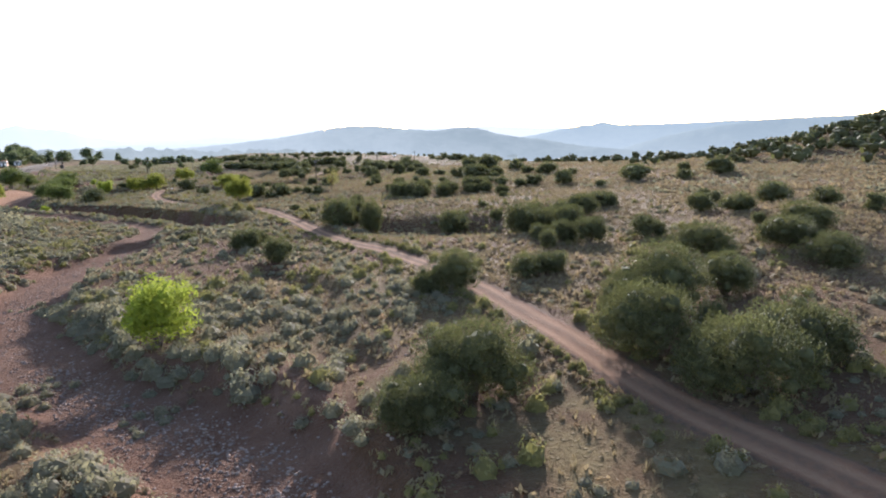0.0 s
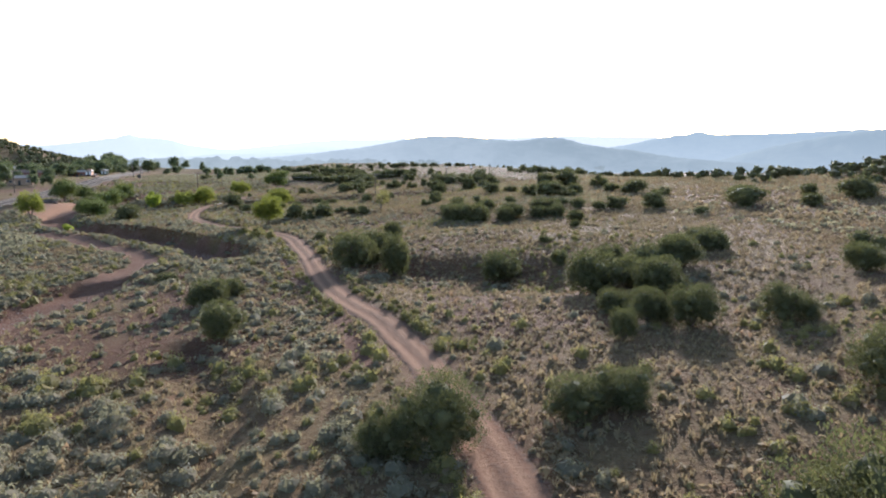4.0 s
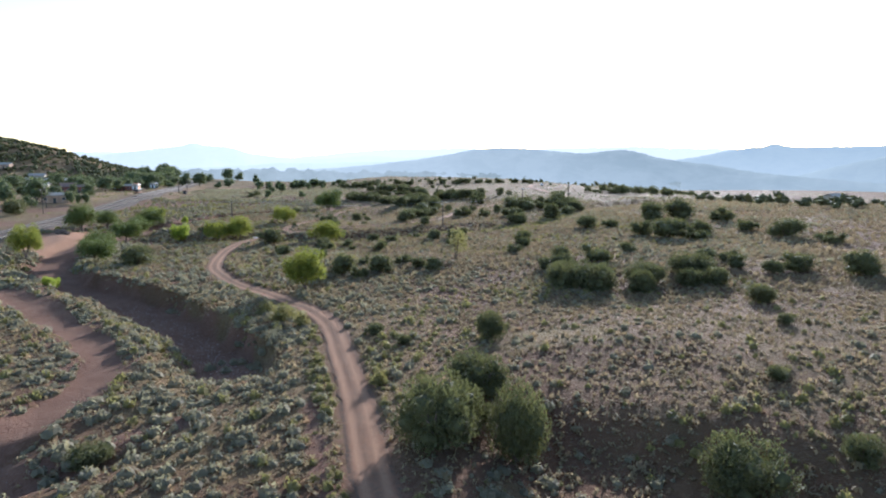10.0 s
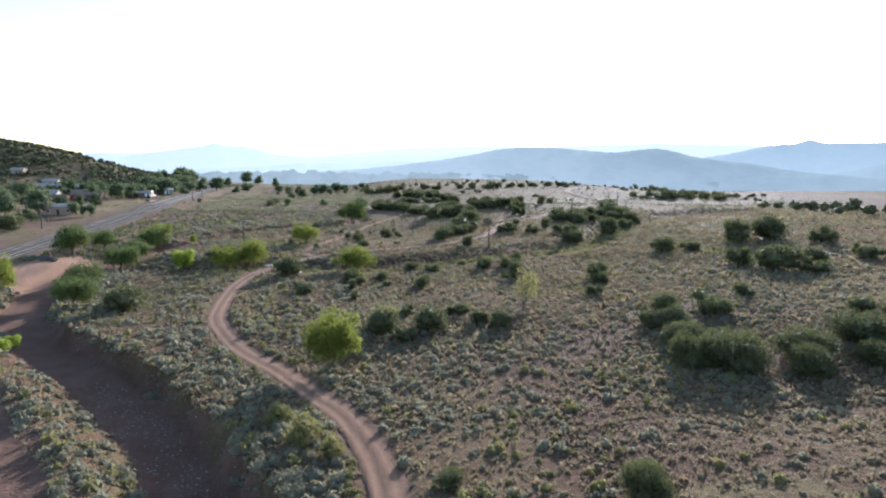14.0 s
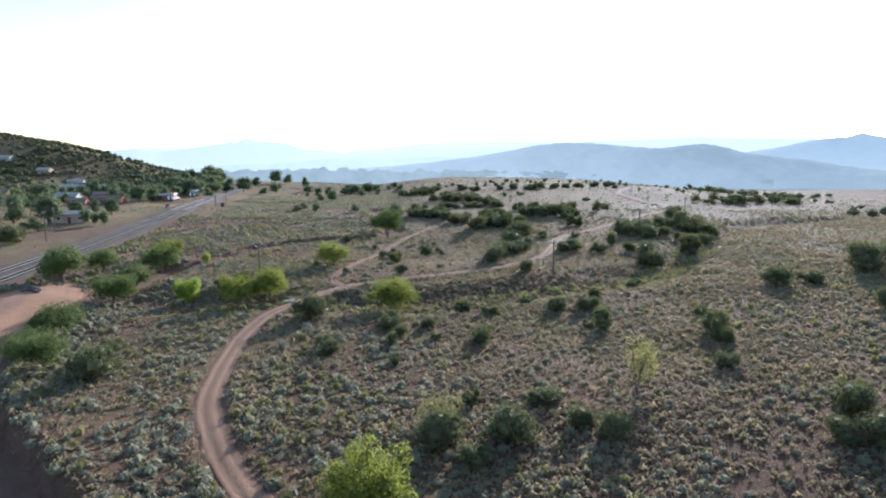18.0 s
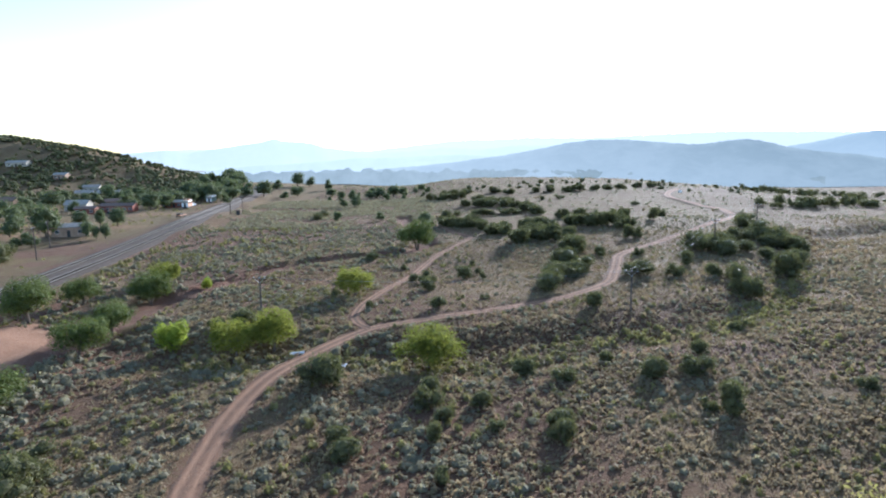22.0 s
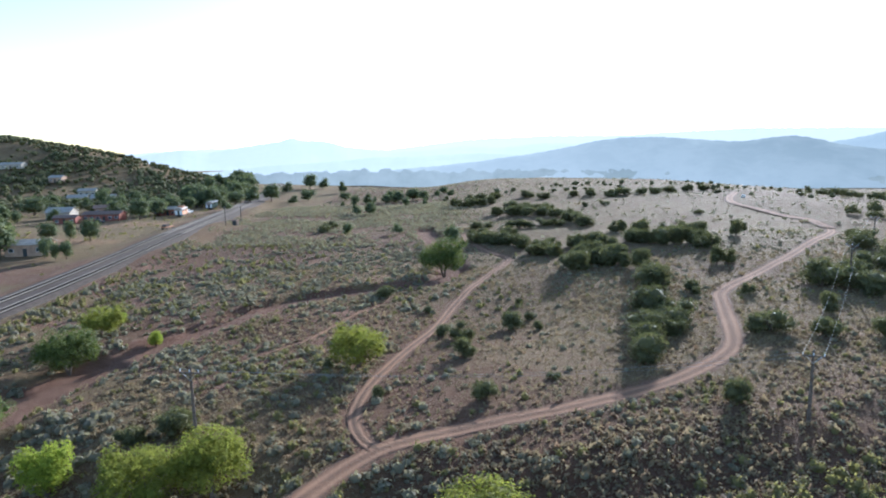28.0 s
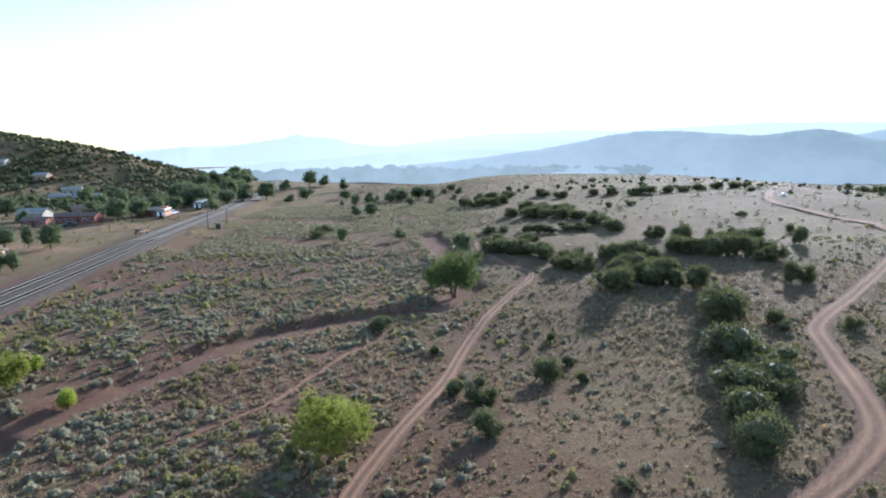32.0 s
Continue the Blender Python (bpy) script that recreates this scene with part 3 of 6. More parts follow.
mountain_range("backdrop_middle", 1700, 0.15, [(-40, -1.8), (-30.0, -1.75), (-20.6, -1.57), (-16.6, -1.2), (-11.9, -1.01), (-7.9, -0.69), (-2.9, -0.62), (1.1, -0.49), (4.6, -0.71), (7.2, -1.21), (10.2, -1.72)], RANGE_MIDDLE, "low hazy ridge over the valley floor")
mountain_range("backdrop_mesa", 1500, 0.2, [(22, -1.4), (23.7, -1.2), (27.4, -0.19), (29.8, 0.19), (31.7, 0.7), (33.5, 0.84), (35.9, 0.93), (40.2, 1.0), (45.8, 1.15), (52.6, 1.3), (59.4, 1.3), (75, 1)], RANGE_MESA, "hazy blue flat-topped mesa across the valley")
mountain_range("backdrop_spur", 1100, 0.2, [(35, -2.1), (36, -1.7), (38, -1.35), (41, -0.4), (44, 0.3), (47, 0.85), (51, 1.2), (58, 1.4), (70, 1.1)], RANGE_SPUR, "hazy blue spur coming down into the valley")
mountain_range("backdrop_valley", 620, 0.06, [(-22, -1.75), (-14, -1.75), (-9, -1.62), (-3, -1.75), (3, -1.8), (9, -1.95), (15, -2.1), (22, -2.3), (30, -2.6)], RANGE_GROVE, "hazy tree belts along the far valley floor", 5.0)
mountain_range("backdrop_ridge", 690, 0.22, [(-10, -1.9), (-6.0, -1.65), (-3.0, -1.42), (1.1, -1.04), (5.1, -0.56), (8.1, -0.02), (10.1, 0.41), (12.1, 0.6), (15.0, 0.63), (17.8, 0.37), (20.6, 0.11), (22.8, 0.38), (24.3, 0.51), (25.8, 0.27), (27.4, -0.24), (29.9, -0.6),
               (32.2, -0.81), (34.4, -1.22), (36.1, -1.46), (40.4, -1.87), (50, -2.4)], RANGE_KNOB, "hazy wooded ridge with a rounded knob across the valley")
# ======== trees ========


def cards(points, normals, size, lean, r, slim=0.45, upright=False):
    """Small folded leaf sprays, one at each point, facing about along its normal."""
    n = len(points)
    rand = r.normal(size=(n, 3))
    normals = normals + lean * rand
    normals /= np.linalg.norm(normals, axis=1)[:, None] + 1e-9
    a = np.cross(normals, r.normal(size=(n, 3)))
    if upright:
        a = np.array([0, 0, 1.0]) + 0.5 * normals + 0.35 * r.normal(size=(n, 3))
        normals = np.cross(a, np.cross(normals, a))
        normals /= np.linalg.norm(normals, axis=1)[:, None] + 1e-9
    a /= np.linalg.norm(a, axis=1)[:, None] + 1e-9
    b = np.cross(normals, a)
    s = (size * (0.6 + 0.8 * r.random(n)))[:, None]
    fold = normals * s * 0.25
    v = np.stack([points - a * s, points - b * s * slim + fold, points + a * s, points + b * s * slim + fold], 1).reshape(-1, 3)
    f = np.arange(n * 4).reshape(n, 4)
    return v, f


def lobed_crown(name, seed, material, lobes, leaves, leaf, low, spread_out, flat=1.0, core=0.58, slim=0.45, rings=6, turns=11, lobe_size=1.0, upright=False):
    """A crown one metre wide and one high: uneven lobes, each set with many small sprays round a ragged core."""
    r = np.random.default_rng(seed)
    centres, radii = [], []
    for k in range(lobes):
        t, d = r.random() * 2 * np.pi, spread_out * math.sqrt(r.random())
        up = low + (1 - low) * (0.25 + 0.55 * r.random()) * (1 - 0.55 * d / max(spread_out, 0.01) * r.random())
        centres.append((d * math.cos(t), d * math.sin(t), up))
        radii.append(lobe_size * (0.5 - d * 0.72) * (0.62 + 0.38 * r.random()))
    verts, faces, tones, count = [], [], [], 0
    share = np.array(radii) ** 2
    share = share / share.sum()
    for (cx, cy, cz), rad, part_of in zip(centres, radii, share):
        n = int(leaves * part_of)
        q = r.normal(size=(n, 3))
        q /= np.linalg.norm(q, axis=1)[:, None]
        ruff = 0.72 + 0.42 * lattice(q[:, 0] * 3 + seed, q[:, 1] * 3 + q[:, 2] * 2.3, 0.8) + 0.10 * r.normal(size=n)
        high = min(rad * flat, 1.02 - cz, max(cz - max(0.03, 0.85 * low), 0.12))
        p = np.array([cx, cy, cz]) + q * ruff[:, None] * np.array([rad, rad, high])
        keep = (p[:, 2] > 0.02) & (r.random(n) > 0.22 * (lattice(p[:, 0] * 9, p[:, 1] * 9 + p[:, 2] * 7, 1.0) > 0.62))
        v, f = cards(p[keep], q[keep], leaf, 0.6, r, slim, upright)
        # random tone plus a rise with height: shade painted low in the crown
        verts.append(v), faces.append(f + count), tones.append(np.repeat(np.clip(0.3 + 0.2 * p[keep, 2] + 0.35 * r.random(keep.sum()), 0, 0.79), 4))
        count += len(v)
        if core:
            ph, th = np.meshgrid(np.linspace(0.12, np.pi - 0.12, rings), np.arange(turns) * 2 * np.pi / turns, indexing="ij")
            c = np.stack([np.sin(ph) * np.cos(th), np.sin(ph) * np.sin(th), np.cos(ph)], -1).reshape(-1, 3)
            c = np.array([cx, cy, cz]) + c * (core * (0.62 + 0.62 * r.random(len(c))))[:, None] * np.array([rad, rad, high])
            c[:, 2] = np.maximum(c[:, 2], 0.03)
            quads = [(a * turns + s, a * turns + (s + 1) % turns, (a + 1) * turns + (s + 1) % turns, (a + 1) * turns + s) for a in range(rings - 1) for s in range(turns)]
            # the core's low even tone paints the shade inside the lobe
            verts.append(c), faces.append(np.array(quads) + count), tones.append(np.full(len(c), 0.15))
            count += len(c)
    return mesh_of(name, np.concatenate(verts), np.concatenate(faces), material, False, np.concatenate(tones))


def trunk_mesh(seed, stems, height, radius, splay):
    r = random.Random(seed)
    bm = bmesh.new()
    join = {}
    for k in range(stems):
        t = 2 * math.pi * (k + r.random() * 0.6) / stems
        lean = splay * (0.5 + r.random())
        pts, rad = [], []
        for s in range(5):
            f = s / 4
            pts.append((math.cos(t) * lean * f + 0.02 * r.uniform(-1, 1) * f, math.sin(t) * lean * f + 0.02 * r.uniform(-1, 1) * f, -0.04 + (height + 0.04) * f))
            rad.append(radius * (1.25 - 0.95 * f) * (1 if stems == 1 else 0.75))
        grown = len(bm.verts)
        tube(bm, pts, rad, 6)
        bm.verts.ensure_lookup_table()
        stem = bm.verts[grown:]
        if grown:
            join[stem[0]] = bm.verts[0]
        for side in (-1, 1):
            b = Vector(pts[2])
            e = b + Vector((math.cos(t + side * 1.2) * 0.16, math.sin(t + side * 1.2) * 0.16, height * 0.42))
            tube(bm, [b, (b + e) / 2 + Vector((0, 0, -0.01)), e], [radius * 0.55, radius * 0.4, radius * 0.18], 5)
            bm.verts.ensure_lookup_table()
            foot = bm.verts[-15]
            join[foot] = min(stem[6:], key=lambda v: (v.co - foot.co).length)
    bmesh.ops.weld_verts(bm, targetmap=join)
    me = bpy.data.meshes.new("trunk")
    bm.to_mesh(me)
    bm.free()
    me.materials.append(BARK)
    return me


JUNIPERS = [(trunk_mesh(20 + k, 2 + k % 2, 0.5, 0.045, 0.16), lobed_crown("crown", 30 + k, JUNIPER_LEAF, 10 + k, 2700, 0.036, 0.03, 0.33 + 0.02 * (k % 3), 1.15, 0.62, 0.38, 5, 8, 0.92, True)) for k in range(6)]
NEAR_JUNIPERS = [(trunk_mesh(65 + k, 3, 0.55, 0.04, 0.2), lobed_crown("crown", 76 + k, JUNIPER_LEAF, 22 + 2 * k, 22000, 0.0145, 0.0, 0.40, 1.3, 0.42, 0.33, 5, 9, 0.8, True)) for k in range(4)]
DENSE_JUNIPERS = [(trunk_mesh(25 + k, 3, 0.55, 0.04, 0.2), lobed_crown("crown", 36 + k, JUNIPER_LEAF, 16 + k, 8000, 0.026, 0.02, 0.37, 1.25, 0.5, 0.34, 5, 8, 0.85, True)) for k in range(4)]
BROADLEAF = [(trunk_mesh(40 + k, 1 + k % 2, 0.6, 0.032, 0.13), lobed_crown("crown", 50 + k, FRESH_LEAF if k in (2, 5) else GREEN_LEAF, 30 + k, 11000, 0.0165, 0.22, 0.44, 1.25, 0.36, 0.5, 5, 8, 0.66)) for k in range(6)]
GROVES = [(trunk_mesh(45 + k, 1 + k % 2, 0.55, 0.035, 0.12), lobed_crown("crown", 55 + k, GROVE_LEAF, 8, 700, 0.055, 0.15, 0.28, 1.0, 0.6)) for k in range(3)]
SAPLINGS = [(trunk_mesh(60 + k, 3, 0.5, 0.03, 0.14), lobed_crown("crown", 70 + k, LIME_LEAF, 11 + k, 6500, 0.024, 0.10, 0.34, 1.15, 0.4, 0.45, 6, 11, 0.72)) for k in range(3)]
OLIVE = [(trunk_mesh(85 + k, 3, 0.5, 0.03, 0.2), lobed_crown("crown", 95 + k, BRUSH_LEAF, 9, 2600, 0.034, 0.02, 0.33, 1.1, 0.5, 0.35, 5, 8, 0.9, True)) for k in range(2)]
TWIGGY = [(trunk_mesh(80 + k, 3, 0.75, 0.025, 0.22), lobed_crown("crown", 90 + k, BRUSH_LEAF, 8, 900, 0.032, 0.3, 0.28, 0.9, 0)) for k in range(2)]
pick = random.Random(5)


def plant(kind, meshes, x, y, wide, high, label, category, group):
    k = pick.randrange(len(meshes))
    trunk, crown = meshes[k]
    ob = new(kind)
    ob.empty_display_size = 0.2
    ob.matrix_basis = Matrix.LocRotScale((x, y, ground_at(x, y) - 0.03), Euler((0, 0, pick.random() * 6.28)), (wide, wide * pick.uniform(0.88, 1.1), high))
    piece("trunk", trunk, ob)
    piece("crown", crown, ob)
    return tagged(ob, label, category, group)


def juniper(x, y, wide, high):
    size = "large" if wide > 4 else "small" if wide < 2 else "rounded"
    plant("juniper", NEAR_JUNIPERS if y < 62 and abs(x) < 40 else DENSE_JUNIPERS if y < 150 and abs(x) < 50 else JUNIPERS, x, y, wide * (1.2 if y < 56 or 90 < y < 104 else 1.08), max(high, wide * 0.55) * (1.12 if y < 104 else 1.0), size + " dark green juniper bush on dry soil", "juniper", "junipers of the scrubland")


def leafy_tree(x, y, wide, high):
    size = "tall" if high > 5 else "small"
    plant("leafy_tree", BROADLEAF if y < 320 else GROVES, x, y, wide * 1.18, max(high, wide * 0.62) * 1.25, size + (" fresh" if y < 320 else " dusky") + " green broadleaf tree with a short dark trunk", "tree", "green trees of the valley")


def lime_tree(x, y, wide, high):
    plant("leafy_tree", BROADLEAF[2::3], x, y, wide * 1.2, max(high, wide * 0.5) * 1.2, "bright yellow-green broadleaf tree with a short dark trunk", "tree", "green trees of the valley")


def sapling(x, y, wide, high):
    plant("young_tree", SAPLINGS, x, y, wide * 1.2, high * 1.25, "yellow-green young tree with several thin stems", "tree", "young trees by the wash")


def olive_bush(x, y, wide, high):
    plant("olive_bush", OLIVE, x, y, wide * 1.1, high * 1.1, "dusty olive bush at the edge of the road bank", "shrub", "bushes of the road bank")


def bare_shrub(x, y, wide, high):
    plant("bare_shrub", TWIGGY, x, y, wide * 1.4, high * 1.3, "thin grey-green half-bare shrub with open twigs", "shrub", "half-bare shrubs")


juniper(8.9, 23.0, 5.0, 3.6)
juniper(13.4, 24.2, 4.4, 3.1)
juniper(-2.0, 27.4, 4.1, 3.2)
juniper(-5.0, 25.4, 3.4, 2.5)
juniper(7.5, 28.2, 4.4, 3.3)
juniper(12.3, 29.0, 1.7, 1.9)
juniper(13.6, 35.0, 5.2, 3.7)
juniper(10.9, 34.9, 3.3, 2.5)
juniper(18.7, 34.9, 4.0, 2.5)
juniper(32.8, 42.8, 4.7, 2.7)
juniper(30.2, 36.8, 3.8, 2.3)
juniper(26.1, 45.2, 4.8, 2.7)
juniper(37.8, 45.8, 4.5, 2.4)
juniper(4.3, 47.2, 3.6, 2.7)
juniper(2.3, 47.0, 2.4, 2.0)
juniper(11.0, 48.2, 2.9, 1.7)
juniper(13.2, 48.6, 2.8, 1.8)
juniper(52.7, 50.1, 2.4, 2.0)
juniper(37.5, 50.8, 1.4, 1.1)
juniper(18.4, 58.2, 2.2, 1.8)
juniper(54.0, 57.6, 4.0, 2.2)
juniper(43.0, 59.4, 3.8, 2.3)
juniper(29.8, 57.8, 3.6, 2.4)
juniper(24.0, 59.6, 3.8, 2.5)
juniper(21.8, 61.4, 3.2, 2.2)
juniper(21.0, 64.6, 2.8, 1.8)
juniper(43.1, 65.3, 3.4, 2.1)
juniper(54.4, 65.4, 4.1, 2.5)
juniper(27.6, 69.8, 4.6, 2.9)
juniper(24.0, 74.3, 5.4, 3.5)
juniper(27.4, 74.6, 3.6, 2.4)
juniper(-7.0, 67.9, 3.2, 2.4)
juniper(-9.9, 79.6, 3.7, 2.4)
juniper(-8.0, 82.4, 2.2, 1.6)
juniper(50.5, 72.3, 3.4, 2.2)
juniper(63.7, 73.1, 3.9, 2.1)
juniper(34.5, 78.0, 4.4, 2.8)
juniper(31.4, 79.2, 4.0, 2.5)
juniper(29.1, 82.2, 3.2, 2.3)
juniper(42.2, 84.2, 3.6, 2.2)
juniper(38.4, 85.6, 2.8, 2.0)
juniper(19.6, 88.4, 4.9, 3.0)
juniper(26.1, 88.4, 2.1, 1.5)
juniper(45.1, 90.1, 3.6, 2.0)
juniper(3.7, 94.0, 4.7, 3.9)
juniper(5.6, 96.2, 3.4, 3.0)
juniper(8.4, 93.9, 3.6, 4.3)
juniper(7.3, 101.3, 3.7, 3.1)
juniper(-17.0, 96.8, 2.3, 1.3)
juniper(28.4, 99.2, 1.6, 0.9)
sapling(-16.2, 43.3, 4.1, 3.6)
olive_bush(0.3, 104.5, 1.3, 1.1)
juniper(38.3, 112.7, 1.7, 1.1)
juniper(2.7, 114.8, 1.4, 0.9)
juniper(10.8, 115.0, 3.0, 2.7)
juniper(63.5, 118.4, 2.4, 1.3)
juniper(0.1, 118.5, 2.0, 0.9)
juniper(85.4, 118.6, 4.2, 2.5)
olive_bush(-7.2, 123.9, 1.9, 1.5)
juniper(100.0, 124.0, 6.2, 4.3)
juniper(43.3, 124.1, 3.4, 2.1)
juniper(75.9, 124.4, 3.6, 2.3)
olive_bush(-9.5, 126.9, 3.2, 1.9)
juniper(78.5, 127.3, 6.6, 2.6)
juniper(103.2, 128.3, 6.2, 3.3)
juniper(94.9, 130.9, 4.1, 2.9)
olive_bush(-12.1, 130.6, 2.4, 1.6)
juniper(63.5, 133.6, 4.3, 3.3)
juniper(44.3, 135.2, 3.4, 2.4)
juniper(34.3, 135.3, 4.6, 3.0)
juniper(41.2, 136.1, 3.4, 2.6)
juniper(28.9, 137.9, 6.0, 4.1)
juniper(85.3, 138.0, 5.6, 2.7)
juniper(25.0, 138.6, 3.9, 3.7)
juniper(58.8, 138.8, 5.0, 2.7)
juniper(55.0, 139.3, 3.2, 1.9)
juniper(36.4, 139.4, 5.5, 2.6)
juniper(44.9, 142.1, 6.4, 3.5)
juniper(31.2, 142.5, 4.2, 2.3)
juniper(52.8, 144.2, 3.4, 1.8)
juniper(27.2, 144.4, 4.9, 2.3)
lime_tree(-8.9, 142.6, 5.0, 5.2)
juniper(54.5, 149.4, 3.2, 1.9)
juniper(-1.9, 150.4, 2.6, 2.0)
juniper(28.7, 150.8, 3.9, 2.5)
juniper(51.9, 151.5, 3.3, 1.7)
juniper(26.3, 151.8, 2.7, 1.7)
juniper(-4.5, 153.0, 3.6, 3.2)
juniper(9.3, 153.6, 2.7, 2.0)
juniper(1.0, 154.0, 4.1, 3.0)
juniper(35.4, 155.3, 4.2, 3.1)
juniper(29.4, 156.0, 3.8, 2.8)
juniper(7.1, 156.0, 2.4, 1.6)
sapling(-47.6, 157.1, 1.9, 1.6)
bare_shrub(-4.3, 158.2, 3.2, 2.2)
juniper(139.3, 159.8, 4.5, 2.9)
juniper(5.3, 161.1, 3.1, 1.5)
juniper(-1.3, 161.5, 1.8, 1.8)
sapling(-49.1, 161.8, 1.7, 1.5)
juniper(82.6, 163.0, 3.8, 1.8)
juniper(44.2, 163.2, 3.0, 1.5)
juniper(84.0, 167.4, 3.6, 1.7)
juniper(25.1, 167.7, 2.6, 1.7)
bare_shrub(13.9, 162.2, 2.9, 4.2)
juniper(80.1, 172.9, 6.7, 3.1)
juniper(-41.3, 174.2, 4.9, 3.5)
juniper(-8.7, 174.7, 1.6, 1.4)
juniper(28.7, 176.7, 2.6, 2.9)
juniper(64.2, 177.8, 4.8, 3.0)
juniper(-42.2, 178.5, 4.8, 2.7)
juniper(-16.4, 178.7, 2.7, 1.9)
leafy_tree(-49.5, 178.3, 6.0, 4.1)
juniper(29.6, 180.7, 3.5, 2.7)
juniper(1.4, 180.8, 2.1, 2.0)
juniper(59.8, 181.2, 7.1, 4.2)
juniper(-9.4, 181.6, 1.7, 1.8)
juniper(-17.3, 181.8, 2.4, 1.5)
juniper(-3.8, 183.3, 1.7, 1.2)
juniper(1.7, 183.6, 2.5, 1.7)
juniper(17.5, 185.0, 3.0, 2.8)
juniper(-8.5, 185.5, 1.8, 1.4)
juniper(15.7, 186.0, 1.5, 1.2)
juniper(69.5, 186.1, 5.2, 2.2)
juniper(80.7, 186.3, 4.6, 2.4)
juniper(57.4, 188.2, 4.7, 3.7)
leafy_tree(-66.6, 188.5, 5.4, 5.7)
juniper(-4.9, 188.8, 2.3, 1.5)
juniper(-9.9, 189.1, 2.7, 2.3)
juniper(31.8, 189.1, 2.1, 1.3)
juniper(82.6, 191.3, 3.0, 2.4)
leafy_tree(-54.7, 191.7, 6.2, 3.7)
juniper(-10.1, 192.7, 2.4, 1.9)
juniper(13.3, 194.3, 3.1, 2.2)
juniper(18.1, 194.5, 3.5, 2.2)
juniper(4.0, 194.9, 2.4, 1.5)
juniper(-21.7, 195.4, 5.0, 3.6)
juniper(0.2, 198.2, 3.0, 2.0)
juniper(20.6, 200.8, 2.2, 1.7)
juniper(10.2, 201.4, 1.8, 1.3)
juniper(51.4, 206.0, 5.1, 3.1)
lime_tree(-10.1, 203.4, 7.0, 4.6)
juniper(86.5, 206.6, 5.6, 4.1)
juniper(57.6, 206.7, 3.8, 2.2)
lime_tree(-35.3, 209.9, 6.0, 4.5)
sapling(-44.7, 212.4, 4.1, 3.6)
leafy_tree(-56.6, 211.2, 6.8, 4.8)
lime_tree(-30.8, 211.1, 5.2, 4.8)
juniper(71.9, 213.2, 7.9, 4.7)
juniper(31.1, 213.7, 2.2, 1.6)
juniper(78.9, 214.4, 9.0, 5.6)
juniper(-40.8, 218.0, 2.5, 1.8)
leafy_tree(-56.8, 220.1, 6.6, 4.1)
juniper(-37.4, 219.8, 3.8, 2.4)
juniper(13.8, 223.8, 2.8, 2.2)
juniper(-9.3, 226.3, 2.5, 1.9)
juniper(-20.2, 227.7, 1.3, 1.4)
leafy_tree(-71.1, 223.5, 8.0, 5.6)
juniper(-1.9, 231.8, 1.6, 0.9)
juniper(40.4, 231.9, 5.2, 4.9)
juniper(9.2, 236.1, 4.4, 3.4)
juniper(-27.3, 236.8, 1.6, 1.5)
leafy_tree(-70.4, 236.6, 6.3, 3.8)
lime_tree(-23.8, 237.3, 6.0, 4.6)
leafy_tree(-60.2, 239.8, 6.0, 5.0)
juniper(42.6, 240.9, 3.6, 3.0)
juniper(-11.3, 241.4, 2.9, 2.3)
juniper(10.5, 241.7, 4.2, 3.3)
juniper(39.7, 242.8, 3.2, 2.3)
juniper(33.2, 243.6, 3.3, 2.7)
juniper(54.2, 245.1, 5.1, 4.8)
juniper(15.6, 245.6, 3.0, 2.4)
juniper(27.3, 245.6, 5.5, 3.4)
juniper(12.6, 248.6, 5.2, 2.9)
sapling(-53.7, 249.1, 2.0, 2.2)
juniper(-11.9, 249.3, 3.3, 2.6)
juniper(16.3, 249.8, 4.8, 2.3)
juniper(-14.5, 251.3, 2.3, 1.6)
juniper(39.4, 254.0, 2.9, 2.8)
leafy_tree(-62.9, 252.0, 5.0, 3.6)
juniper(18.0, 254.8, 5.8, 2.7)
juniper(-0.8, 255.6, 1.5, 1.3)
juniper(-4.4, 256.6, 3.6, 2.6)
juniper(16.3, 258.5, 6.1, 4.0)
sapling(-63.8, 259.0, 1.6, 1.6)
juniper(-1.6, 261.2, 1.6, 1.2)
juniper(-17.2, 264.5, 1.5, 1.2)
juniper(51.7, 264.7, 6.0, 3.3)
juniper(33.4, 265.8, 2.0, 1.9)
juniper(25.3, 266.6, 2.1, 1.4)
juniper(25.8, 269.7, 2.6, 2.1)
juniper(47.0, 269.8, 7.4, 4.7)
juniper(-2.4, 270.2, 1.6, 1.1)
juniper(51.6, 271.4, 6.9, 4.1)
juniper(20.0, 271.7, 6.1, 4.2)
juniper(-25.0, 272.6, 3.0, 2.0)
juniper(70.7, 275.3, 4.3, 4.1)
juniper(21.9, 277.2, 5.4, 3.7)
juniper(-117.0, 283.2, 7.8, 5.6)
juniper(69.8, 283.7, 9.0, 4.4)
leafy_tree(-15.7, 297, 8.8, 7.0)
juniper(72.7, 303.1, 7.9, 3.1)
juniper(76.6, 310.8, 4.8, 2.3)
leafy_tree(-14.4, 328.3, 4.9, 4.1)
juniper(60.0, 332.0, 3.1, 2.4)
juniper(62.0, 340.9, 2.7, 1.9)
juniper(-53.8, 358.4, 4.6, 2.3)
leafy_tree(-137.0, 406.5, 7.6, 6.2)
leafy_tree(-48.5, 413.3, 4.0, 4.2)
leafy_tree(-54.2, 416.8, 3.3, 3.5)
leafy_tree(-138.0, 423.0, 9.0, 5.0)
leafy_tree(-195.0, 430.2, 9.0, 6.3)
leafy_tree(-111.8, 430.8, 5.4, 4.1)
leafy_tree(-149.0, 460.9, 9.0, 5.1)
